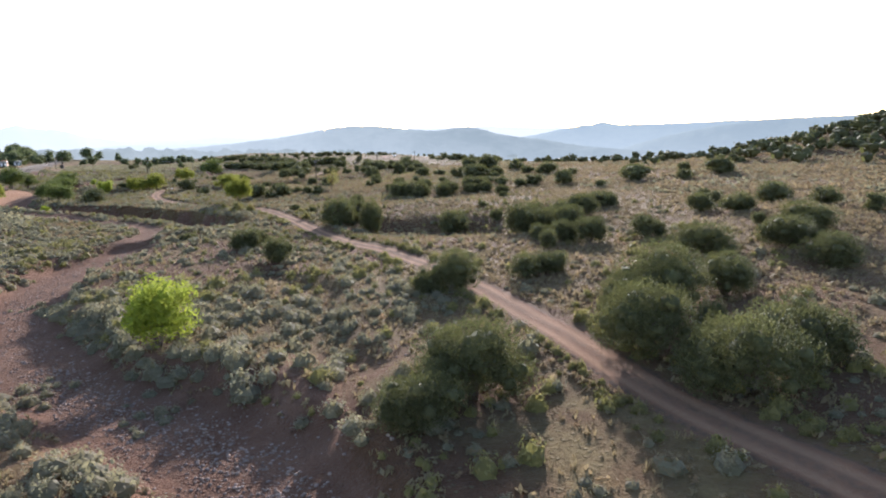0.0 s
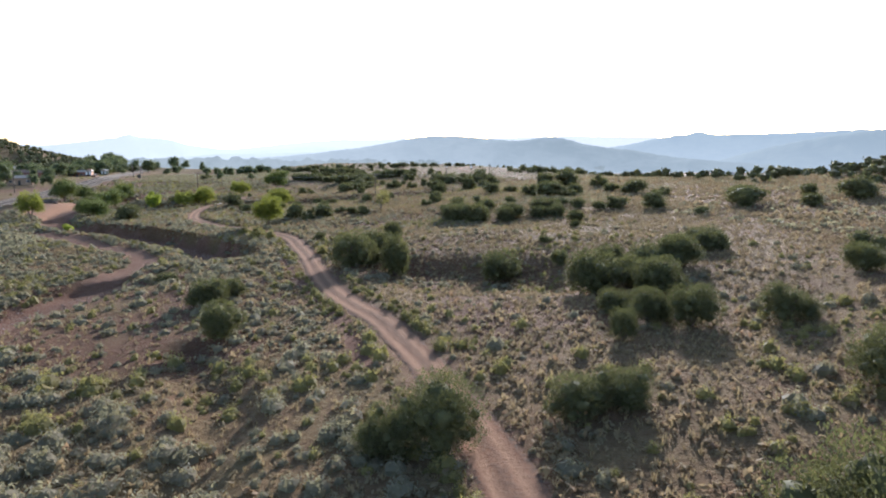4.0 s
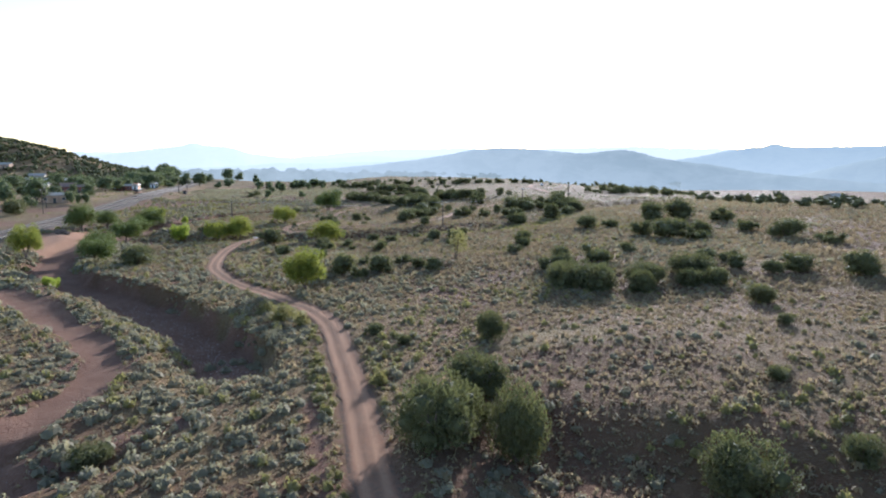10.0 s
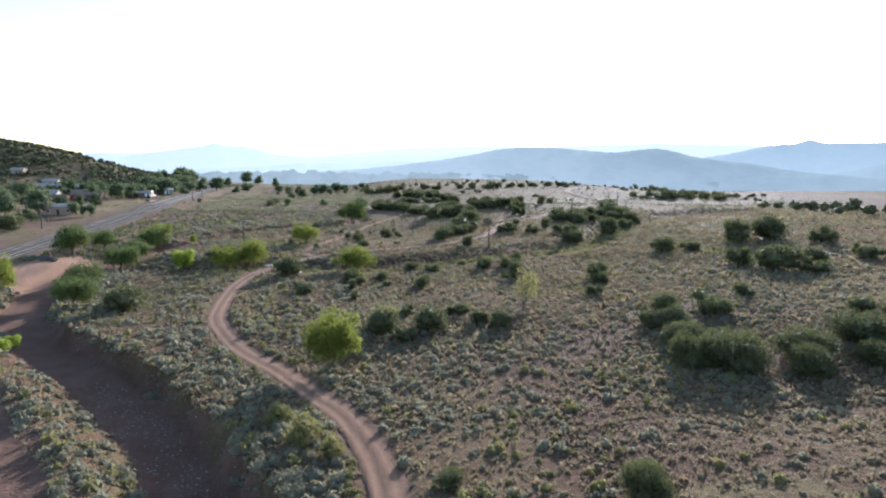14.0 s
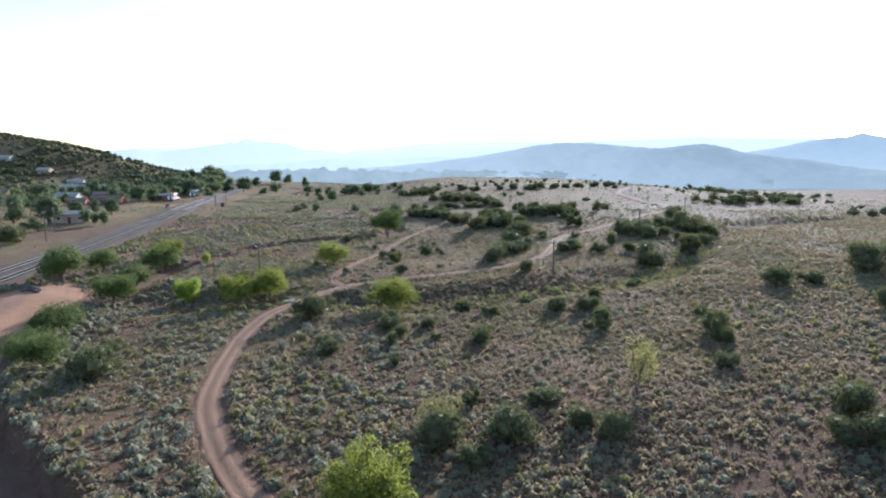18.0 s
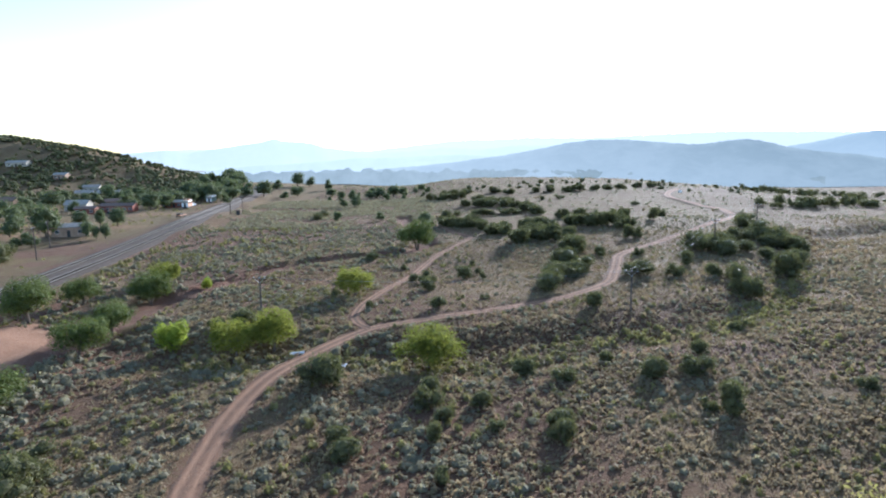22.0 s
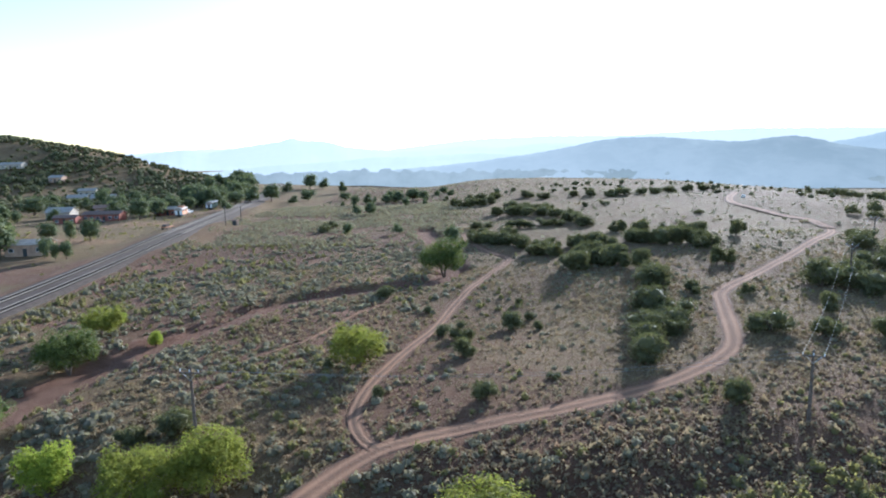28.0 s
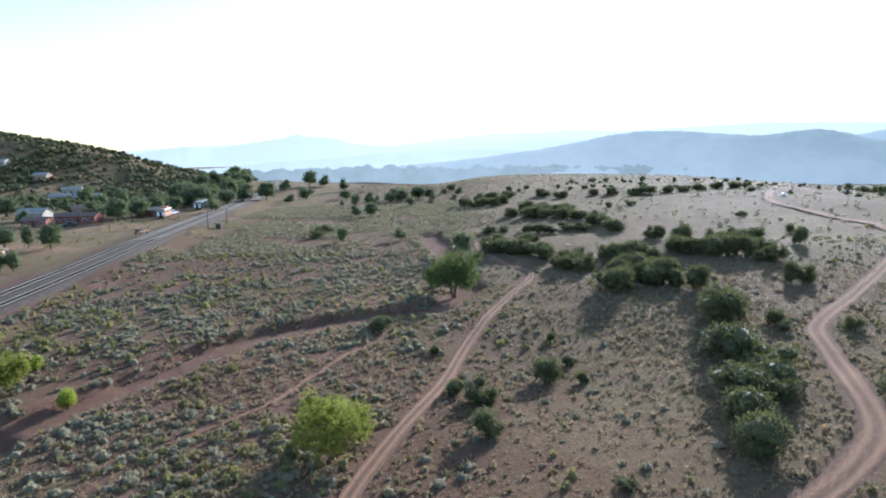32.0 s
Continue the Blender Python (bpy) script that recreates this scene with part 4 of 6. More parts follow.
leafy_tree(-122.3, 469.6, 9.0, 6.0)
leafy_tree(-142.0, 470.5, 9.0, 6.0)
leafy_tree(-141.4, 481.0, 9.0, 5.5)
leafy_tree(-120.0, 484.8, 9.0, 7.5)
leafy_tree(-99.9, 490.0, 4.8, 3.6)
leafy_tree(-113.7, 499.0, 9.0, 7.3)
leafy_tree(-38.6, 503.1, 8.3, 4.2)
leafy_tree(-49.9, 503.3, 8.3, 4.2)
leafy_tree(-77.8, 516.6, 5.8, 3.9)
leafy_tree(-98.7, 517.4, 8.7, 5.0)
juniper(55.6, 275.5, 5.0, 3.1)
juniper(61.7, 280.8, 6.0, 3.7)
juniper(67.6, 284.2, 6.0, 3.7)
juniper(66.2, 275.8, 5.0, 3.1)
juniper(71.1, 278.4, 6.0, 3.7)
juniper(71.0, 273.0, 6.0, 3.7)
juniper(64.0, 259.5, 5.0, 3.1)
juniper(58.8, 261.3, 4.0, 2.5)
juniper(57.1, 267.2, 4.0, 2.5)
juniper(56.3, 251.1, 4.0, 2.5)
juniper(50.1, 261.6, 3.0, 1.9)

# thickets along the broken edge of the grass shelf, row behind row
THICKETS = [
    (5.6, 3.4, [(-15.1, 430.7), (-11.7, 425.2), (-8.2, 424.5), (-4.6, 425.6), (-0.7, 428.0), (-8.7, 452), (-4.0, 450)]),
    (5.4, 3.3, [(-0.1, 386.9), (4.9, 384), (9.9, 382.8), (14.5, 380), (19.1, 376.9), (22.2, 370), (22.6, 361), (24.1, 351.5), (17.9, 392), (10.8, 394), (4.8, 398)]),
    (5.0, 2.9, [(3.2, 450), (16.6, 447), (22.2, 441.3), (36.4, 446.4), (44.0, 445.1), (50.7, 440.9), (57.7, 442.7), (65.4, 446.5), (72.9, 448.8), (80.4, 454.5), (94.3, 470), (101.7, 468)]),
    (4.2, 1.9, [(-8.1, 354.9), (-4.3, 357.3), (2.3, 355.1), (5.1, 354.1), (8.0, 353.7), (12.7, 356.4), (16.3, 355.8)]),
    (4.6, 3.2, [(-8.2, 329.0), (-5.7, 327.9), (-3.0, 326.7), (0.2, 326), (3.1, 319.5), (5.0, 308.7), (8.0, 307), (-6.5, 334), (0.5, 333), (6.5, 314)]),
    (4.6, 3.6, [(28.7, 320.4), (31.5, 317), (34.2, 313.8), (36.7, 312.5), (40.1, 311.6), (44.1, 326.5), (45.5, 321.6), (33.8, 331.5), (38.5, 322.5)]),
    (3.4, 3.1, [(29.1, 338.5), (30.9, 337.2), (53.7, 319.6), (40.7, 305.5), (43.0, 306.1), (38.0, 290.6), (40.0, 291.0)]),
    (4.8, 3.6, [(15.6, 315.6), (18.5, 314), (21.5, 312.9), (13.0, 300.5), (14.5, 296.5), (17.0, 293.5), (19.3, 295.4), (10.8, 289.5), (22.4, 288.5), (19.4, 303.5)]),
    (3.4, 1.8, [(41.5, 408), (33.7, 404), (99.5, 449), (40.8, 530), (64, 372), (12, 411)]),
]
for wide, high, places in THICKETS:
    for jx, jy in places:
        juniper(jx, jy, wide * pick.uniform(0.82, 1.15), high * pick.uniform(0.85, 1.15))
        if len(places) > 8:
            juniper(jx + pick.uniform(-3, 3), jy + pick.uniform(1.5, 4), wide * pick.uniform(0.7, 1.0), high * pick.uniform(0.75, 1.05))
for tx, ty, tw, th in ((-63.8, 469, 4.6, 5.5), (-59.4, 481, 6.0, 6), (-50.9, 487, 7, 5), (-45.7, 493, 8, 6), (-39.3, 505, 8, 6.5), (-33.0, 499, 6, 5), (-88.4, 568, 6.5, 8), (-123.4, 564, 8, 7), (-116, 594, 11, 10), (-108, 597, 10, 7.5), (-23.5, 535, 6, 4)):
    plant("cottonwood", GROVES, tx, ty, tw, th, "dusky green cottonwood in the far valley", "tree", "cottonwoods of the valley")
juniper(-54.8, 369, 5.2, 2.8)
leafy_tree(-45.4, 348.5, 3.0, 3.2)
leafy_tree(-30.7, 350.8, 3.6, 2.6)

# joined junipers of the hillside, the grass flat and the slopes behind the town
scatter = random.Random(11)


def grove(count, where, high):
    for _ in range(count):
        x, y = where()
        h = scatter.uniform(*high)
        yard = -172 < x and 350 < y < 424
        if not yard and min(away(np.array([x]), np.array([y]), RAILWAY)) > 12:
            plant("cottonwood", GROVES, x, y, h * scatter.uniform(0.8, 1.2), h, "dusky green cottonwood in the far valley", "tree", "cottonwoods of the valley")


for tx, ty, tw, th in ((-128.1, 319.3, 8.9, 8.9), (-117.4, 322.4, 4.1, 4.2), (-109.2, 317.0, 3.5, 4.3), (-149.7, 337.7, 6.0, 8.0), (-120.0, 345.2, 5.7, 5.8), (-126.4, 346.1, 3.4, 5.4), (-134.7, 348.7, 5.2, 4.8), (-168.0, 402.0, 5.0, 5.0),
                       (-115.3, 317.9, 2.6, 4.4), (-111.6, 316.3, 2.4, 4.0), (-154.2, 424.3, 11.0, 6.5), (-137.9, 435.4, 8.5, 6.5), (-141.0, 322.0, 7.0, 6.5), (-160.0, 330.0, 8.0, 7.0)):
    plant("cottonwood", GROVES, tx, ty, tw * 1.1, th * 1.1, "dusky green cottonwood beside the town yards", "tree", "cottonwoods of the valley")
grove(58, lambda: (scatter.uniform(-210, -120), scatter.uniform(365, 520)), (4, 8))
grove(50, lambda: (lambda y: (scatter.gauss(-141 - 0.22 * (y - 500), 8), y))(scatter.uniform(470, 640)), (7, 10.5))
grove(22, lambda: (scatter.uniform(-185, -120), scatter.uniform(290, 400)), (3, 6))
grove(10, lambda: (scatter.uniform(-85, -10), scatter.uniform(430, 540)), (2.5, 4.5))

# ======== scrub ========


def clump(seed, sprays, size, up, turns, heart_size):
    """One low mounded bush, half a metre in radius: many small leafy sprays over an uneven dome with a twiggy heart,
    toned darker for stems and painted inner shade.
    """
    r = np.random.default_rng(seed)
    t, high = r.random(sprays) * 2 * np.pi, r.random(sprays) ** 0.75
    ring = np.sqrt(1 - high * high)
    q = np.stack([np.cos(t) * ring, np.sin(t) * ring, high], 1)
    lobe = 0.82 + 0.2 * np.sin(t * 3 + seed) * ring + 0.10 * np.sin(t * 5 + 2 * seed + 4 * high) + 0.11 * r.normal(size=sprays)
    tip = q * np.array([0.5, 0.5, 0.5 * up]) * lobe[:, None]
    face = q + 0.5 * r.normal(size=(sprays, 3))
    face /= np.linalg.norm(face, axis=1)[:, None]
    rise = np.array([0, 0, 0.9]) + 0.8 * r.normal(size=(sprays, 3)) + 0.5 * q
    rise = np.cross(face, np.cross(rise, face))
    rise /= np.linalg.norm(rise, axis=1)[:, None] + 1e-9
    side = np.cross(face, rise)
    s = (size * (0.6 + 0.8 * r.random(sprays)))[:, None]
    leafy = np.stack([tip - rise * s, tip - side * s * 0.48 + rise * s * 0.1, tip + rise * s, tip + side * s * 0.48 + rise * s * 0.1], 1)
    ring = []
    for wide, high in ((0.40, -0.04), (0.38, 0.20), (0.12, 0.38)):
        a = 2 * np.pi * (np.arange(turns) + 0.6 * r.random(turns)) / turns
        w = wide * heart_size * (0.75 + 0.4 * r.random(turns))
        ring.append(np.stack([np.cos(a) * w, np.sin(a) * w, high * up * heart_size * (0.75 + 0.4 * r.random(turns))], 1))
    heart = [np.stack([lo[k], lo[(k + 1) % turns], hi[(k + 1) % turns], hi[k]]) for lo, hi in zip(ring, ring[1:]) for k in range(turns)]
    return np.concatenate([np.array(heart), leafy]), len(heart)


def blades(seed, count):
    """A tuft of dry grass."""
    r = np.random.default_rng(seed)
    t = r.random(count) * 2 * np.pi
    out = np.stack([np.cos(t), np.sin(t), np.zeros(count)], 1)
    side = np.stack([-np.sin(t), np.cos(t), np.zeros(count)], 1)
    tip = out * (0.25 + 0.25 * r.random(count))[:, None] + np.array([0, 0, 1.0]) * (0.6 + 0.5 * r.random(count))[:, None]
    foot = out * 0.08
    return np.stack([foot - side * 0.07, foot + side * 0.07, tip * 0.6 + side * 0.06, tip], 1), 0


def strew(name, templates, x, y, size, squash, material, label, category, heart_tone=0.35):
    """Many plants as one mesh, each turned, sized and toned by itself."""
    n = len(x)
    z = land(x, y)
    kind = rng.integers(0, len(templates), n)
    turn = rng.random(n) * 2 * np.pi
    tone = rng.random(n)
    verts, tones = [], []
    for k, (form, inner) in enumerate(templates):
        m = kind == k
        c, s = np.cos(turn[m])[:, None, None], np.sin(turn[m])[:, None, None]
        px, py, pz = form[None, :, :, 0], form[None, :, :, 1], form[None, :, :, 2]
        g = size[m][:, None, None]
        v = np.stack([(px * c - py * s) * g + x[m][:, None, None], (px * s + py * c) * g + y[m][:, None, None], pz * g * squash[m][:, None, None] + z[m][:, None, None] - 0.02], -1)
        verts.append(v.reshape(-1, 3))
        # heart faces take a lower tone: brown stems plus painted inner shade
        tones.append(np.where(np.arange(form.shape[0]) < inner, tone[m][:, None] * heart_tone - (1 - heart_tone) * 0.6, tone[m][:, None]).repeat(4, 1).ravel())
    v = np.concatenate(verts)
    me = mesh_of(name, v, np.arange(len(v)).reshape(-1, 4), material, False, np.concatenate(tones))
    tagged(new(name, me), label, category, kind="stuff")


def open_places(count, low, high, thick, clear_road=1.6, clear_wash=2.5):
    """Random places on the plan, thinned where thick() says so, and off the roads, beds and rails."""
    x, y = rng.uniform(low[0], high[0], count), rng.uniform(low[1], high[1], count)
    keep = rng.random(count) < thick(x, y)
    x, y = x[keep], y[keep]
    r = np.minimum(np.minimum(away(x, y, MAIN_ROAD), away(x, y, FAR_ROAD)), np.minimum(away(x, y, BRANCH) + 0.4, np.minimum(away(x, y, FOOTPATH), away(x, y, SIDE_TRACK)) + 1.0))
    b = np.minimum(away(x, y, WASH) + 4 * filled(x, y), np.minimum(away(x, y, SIDE_WASH) + 1.2, away(x, y, UPPER_WASH) + 0.8))
    t = away(x, y, RAILWAY)
    sand = 8 * np.hypot((x + 68.8) / 5.6, (y - 208.5) / 13)
    keep = (r > clear_road) & (b > clear_wash + 1.5 * lattice(x, y, 5)) & (t > 7.4) & (sand > 8)
    return x[keep], y[keep]


def sage_cover(x, y):
    patch = smooth(0.28, 0.62, 0.6 * lattice(x, y, 9) + 0.4 * lattice(x + 20, y, 3.5)) * 0.85 + 0.15
    flats = smooth(-22, -34, x) * smooth(200, 222, y)
    patch = patch * (1 - flats) + flats * (0.12 + 0.75 * smooth(0.44, 0.58, 0.5 * lattice(x, y, 7) + 0.5 * lattice(x + 20, y, 3.2)))
    left = smooth(12, -18, x - 0.04 * (y - 100))
    flat = smooth(218, 235, y - 0.3 * np.maximum(x, 0)) * smooth(-26, -16, x)
    meadow = smooth(1.25, 0.9, np.hypot((x - 1.5) / 6.5, (y - 16) / 8.5))
    grassy = smooth(8, 12, x) * smooth(64, 52, y)
    green = smooth(1.2, 0.5, np.hypot((x - 10.6) / 8, (y - 270.8) / 20.6))
    flat = flat * (1 - green)
    return patch * (1 - 0.9 * meadow) * (1 - 0.5 * grassy) * (0.52 - 0.36 * smooth(8, 16, x) * smooth(140, 118, y) + 0.28 * left + 0.25 * smooth(110, 140, y) * smooth(225, 205, y)) * (1 - 0.74 * flat) * (1 - 0.55 * smooth(0.66, 0.8, lattice(x + 13, y + 50, 17)))


SAGE = [clump(100 + k, 10, 0.22, 1.0, 5, 1.1) for k in range(5)]
BRUSH = [clump(110 + k, 12, 0.22, 1.2, 4, 1.0) for k in range(4)]
DISTANT = [(clump(190 + k, 7, 0.27, 1.0, 3, 0.9)[0][3:], 3) for k in range(4)]
MID_SAGE = [clump(140 + k, 30, 0.105, 1.0, 5, 0.95) for k in range(6)]
MID_BRUSH = [clump(150 + k, 30, 0.105, 1.2, 5, 0.9) for k in range(5)]
FINE_SAGE = [clump(160 + k, 150, 0.05, 1.0, 6, 0.92) for k in range(6)]
FINE_BRUSH = [clump(170 + k, 130, 0.05, 1.2, 6, 0.88) for k in range(5)]
TUFTS = [blades(120 + k, 6) for k in range(4)]


def brush_cover(x, y):
    meadow = smooth(1.25, 0.9, np.hypot((x - 1.5) / 6.5, (y - 16) / 8.5))
    return (1 - 0.45 * smooth(8, 16, x) * smooth(140, 118, y)) * (1 - 0.85 * meadow) * (0.15 + 0.75 * smooth(0.5, 0.75, lattice(x + 31, y + 7, 13))) * (1 - 0.75 * smooth(222, 240, y) * smooth(-24, -16, x))


def bushes(name, forms, count, low, high, thick, size, grow, tall, material, label, category, heart_tone=0.0):
    x, y = open_places(count, low, high, thick)
    strew(name, forms, x, y, (size + grow * rng.random(len(x)) ** 2.6) * (1 + 0.35 * smooth(8, -20, x)), tall + 0.4 * rng.random(len(x)), material, label, category, heart_tone)


NEAR, MID, LOWER, FAR = ((-42, 8), (36, 64)), ((-46, 64), (50, 150)), ((-46, 150), (32, 262)), ((-92, 150), (70, 330))


def beyond(x, y):
    return 1.0 - ((x > -46) & (x < 32) & (y < 262))


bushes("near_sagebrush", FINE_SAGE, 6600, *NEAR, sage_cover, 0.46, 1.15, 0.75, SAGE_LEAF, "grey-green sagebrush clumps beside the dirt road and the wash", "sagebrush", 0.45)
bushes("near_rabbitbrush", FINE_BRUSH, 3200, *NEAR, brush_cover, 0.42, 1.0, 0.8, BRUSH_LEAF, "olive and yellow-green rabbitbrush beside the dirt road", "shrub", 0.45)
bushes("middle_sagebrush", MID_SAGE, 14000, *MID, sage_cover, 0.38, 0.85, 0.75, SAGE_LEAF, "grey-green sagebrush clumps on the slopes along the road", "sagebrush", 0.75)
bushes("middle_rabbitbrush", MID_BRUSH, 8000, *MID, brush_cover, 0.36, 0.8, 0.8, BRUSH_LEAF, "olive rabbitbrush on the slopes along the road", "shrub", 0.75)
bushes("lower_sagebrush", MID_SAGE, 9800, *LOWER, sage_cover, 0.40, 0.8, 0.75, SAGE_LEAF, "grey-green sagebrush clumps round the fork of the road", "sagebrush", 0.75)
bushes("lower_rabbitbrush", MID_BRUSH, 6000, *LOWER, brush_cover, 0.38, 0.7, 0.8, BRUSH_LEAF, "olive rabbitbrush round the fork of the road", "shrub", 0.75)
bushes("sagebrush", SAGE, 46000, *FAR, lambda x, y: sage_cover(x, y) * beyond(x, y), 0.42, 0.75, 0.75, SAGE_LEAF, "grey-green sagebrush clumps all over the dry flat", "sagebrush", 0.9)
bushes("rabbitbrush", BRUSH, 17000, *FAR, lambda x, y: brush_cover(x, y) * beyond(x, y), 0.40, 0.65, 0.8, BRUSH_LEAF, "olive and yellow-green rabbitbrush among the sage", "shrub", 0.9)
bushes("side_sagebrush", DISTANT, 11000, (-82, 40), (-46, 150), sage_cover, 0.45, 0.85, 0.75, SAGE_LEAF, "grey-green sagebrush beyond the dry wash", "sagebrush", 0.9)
verge = np.array(ROADS[0])
verge = verge[(verge[:, 1] > 16) & (verge[:, 1] < 165)]
pick_at = rng.integers(1, len(verge) - 1, 760)
heading = verge[pick_at + 1] - verge[pick_at - 1]
heading /= np.linalg.norm(heading, axis=1)[:, None]
out = (1.65 + 1.5 * rng.random(760) ** 1.6) * np.where(rng.random(760) < 0.5, -1, 1)
vx, vy = verge[pick_at, 0] + heading[:, 1] * out, verge[pick_at, 1] - heading[:, 0] * out
keep = lattice(vx + 5, vy + 60, 6) > 0.42
strew("verge_brush", FINE_BRUSH, vx[keep], vy[keep], 0.38 + 0.75 * rng.random(keep.sum()) ** 1.8, 0.8 + 0.4 * rng.random(keep.sum()), BRUSH_LEAF, "olive rabbitbrush growing along both edges of the dirt road", "shrub", 0.2)
bx, by = -10.6 + 2.6 * rng.normal(size=46), 120.5 + 4.2 * rng.normal(size=46)
keep = (away(bx, by, MAIN_ROAD) > 2.2)
strew("bank_sagebrush", FINE_SAGE, bx[keep], by[keep], 0.75 + 0.8 * rng.random(keep.sum()), 0.85 + 0.35 * rng.random(keep.sum()), SAGE_LEAF, "large grey-green sagebrush crowding the head of the cut bank", "sagebrush", 0.45)
isles = np.array([(-16.2, 36.6), (-16.2, 33.6), (-15.6, 35), (-21.2, 31.5), (-21.6, 34), (-22.4, 39.8), (-23, 42), (-21.0, 52.3), (-22.5, 54), (-28.9, 66.5), (-26.6, 64)])
at = rng.integers(0, len(isles), 96)
ix, iy = isles[at, 0] + rng.normal(0, 0.75, 96), isles[at, 1] + rng.normal(0, 0.95, 96)
strew("island_sagebrush", FINE_SAGE, ix, iy, 0.5 + 0.75 * rng.random(96) ** 1.5, 0.8 + 0.35 * rng.random(96), SAGE_LEAF, "grey-green sagebrush islands in the dry wash bed", "sagebrush", 0.45)
dip = np.array(flowing(GULLY[2:14], 0.5))
dip = dip[away(dip[:, 0], dip[:, 1], MAIN_ROAD) > 4]
at = rng.integers(0, len(dip), 620)
gx, gy = dip[at, 0] + rng.normal(0, 2.1, 620), dip[at, 1] + rng.normal(0, 1.8, 620)
strew("gully_brush", MID_BRUSH, gx, gy, 0.6 + 1.0 * rng.random(620) ** 1.6, 0.85 + 0.4 * rng.random(620), BRUSH_LEAF, "olive brush crowding the bottom of the gully", "shrub", 0.75)
LOW_FORMS = [(clump(180 + k, 7, 0.27, 0.9, 3, 0.9)[0][6:], 0) for k in range(5)]


def low_cover(x, y):
    patch = 0.45 + 0.55 * smooth(0.3, 0.6, lattice(x + 77, y + 20, 8))
    meadow = smooth(1.25, 0.9, np.hypot((x - 1.5) / 6.5, (y - 16) / 8.5))
    return patch * (1 - 0.35 * smooth(8, 16, x) * smooth(140, 118, y)) * (1 - 0.6 * meadow) * (1 - 0.5 * smooth(0.66, 0.8, lattice(x + 13, y + 50, 17))) * (1 - 0.3 * smooth(222, 240, y - 0.3 * np.maximum(x, 0)) * smooth(-26, -16, x))


sx, sy = open_places(84000, (-50, 14), (75, 300), low_cover, 1.35, 2.4)
strew("low_scrub", LOW_FORMS, sx, sy, (0.28 + 0.38 * rng.random(len(sx)) ** 1.5) * (1 + 0.25 * smooth(110, 150, sy)), 0.8 + 0.4 * rng.random(len(sx)), LOW_LEAF, "small olive-tan snakeweed tufts between the larger bushes", "shrub")
sx, sy = open_places(32000, (-24, 128), (75, 222), lambda x, y: 0.10 + 0.75 * smooth(0.38, 0.6, 0.6 * lattice(x + 9, y + 41, 9) + 0.4 * lattice(x, y + 11, 3)))
strew("slope_scrub", LOW_FORMS, sx, sy, 0.38 + 0.6 * rng.random(len(sx)) ** 2.2, 0.85 + 0.35 * rng.random(len(sx)), SLOPE_LEAF, "dense low olive scrub over the slope below the road", "shrub")
sx, sy = open_places(20000, (8, 26), (72, 130), lambda x, y: 0.12 + 0.7 * smooth(0.36, 0.62, 0.6 * lattice(x + 19, y + 41, 7) + 0.4 * lattice(x, y + 21, 2.6)))
strew("hillside_scrub", LOW_FORMS, sx, sy, 0.30 + 0.45 * rng.random(len(sx)) ** 2.0, 0.8 + 0.35 * rng.random(len(sx)), SLOPE_LEAF, "small brown-olive tufts over the dry slope beside the road", "shrub")
sx, sy = open_places(86000, (-55, 8), (75, 310), lambda x, y: (0.3 + 0.65 * smooth(0.4, 0.7, lattice(x + 5, y + 80, 26))) * smooth(330, 270, y), 1.5)
strew("grass_tufts", TUFTS, sx, sy, 0.16 + 0.28 * rng.random(len(sx)) ** 1.4, 0.7 + 0.5 * rng.random(len(sx)), STRAW, "straw-coloured dry grass tufts between the bushes", "grass")
sx, sy = open_places(15000, (-97, 330), (-5, 470), lambda x, y: 0.95 * smooth(0.2, 0.5, lattice(x, y, 11)) * smooth(5, -25, x))
strew("valley_sagebrush", DISTANT, sx, sy, 0.55 + 0.8 * rng.random(len(sx)) ** 2, 0.75 + 0.3 * rng.random(len(sx)), SAGE_LEAF, "grey-green sagebrush along the railway", "sagebrush", 0.9)
sx, sy = open_places(11000, (-85, 330), (260, 640), lambda x, y: 0.28 + 0.5 * smooth(10, -20, x))
strew("far_sagebrush", DISTANT, sx, sy, 0.8 + 1.2 * rng.random(len(sx)) ** 1.5, 0.7 + 0.3 * rng.random(len(sx)), SAGE_LEAF, "grey-green brush over the far valley floor", "sagebrush")
sx, sy = open_places(26000, (60, 8), (210, 330), lambda x, y: 0.6 * smooth(0.25, 0.6, lattice(x, y, 12)))
strew("hillside_brush", DISTANT, sx, sy, 0.5 + 0.9 * rng.random(len(sx)) ** 1.5, 0.8 + 0.3 * rng.random(len(sx)), SAGE_LEAF, "low grey-green brush on the grassy hillside", "sagebrush")
sx, sy = open_places(60000, (68, 60), (200, 340), lambda x, y: (0.25 + 0.6 * smooth(0.3, 0.62, 0.6 * lattice(x + 9, y + 41, 13) + 0.4 * lattice(x, y + 11, 4))) * smooth(330, 270, y))
strew("eastern_scrub", LOW_FORMS, sx, sy, 0.5 + 0.75 * rng.random(len(sx)) ** 2.0, 0.8 + 0.35 * rng.random(len(sx)), LOW_LEAF, "olive-tan low scrub over the eastern flat", "shrub")
sx, sy = open_places(6000, (-260, 150), (-98, 480), lambda x, y: 0.45 * smooth(0.3, 0.6, lattice(x, y, 14)) * (1 - 0.8 * smooth(24, 12, np.abs(x + 104))))
strew("town_brush", DISTANT, sx, sy, 0.6 + 1.3 * rng.random(len(sx)) ** 1.6, 0.8 + 0.3 * rng.random(len(sx)), BRUSH_LEAF, "olive brush on the flat beyond the railway", "shrub")

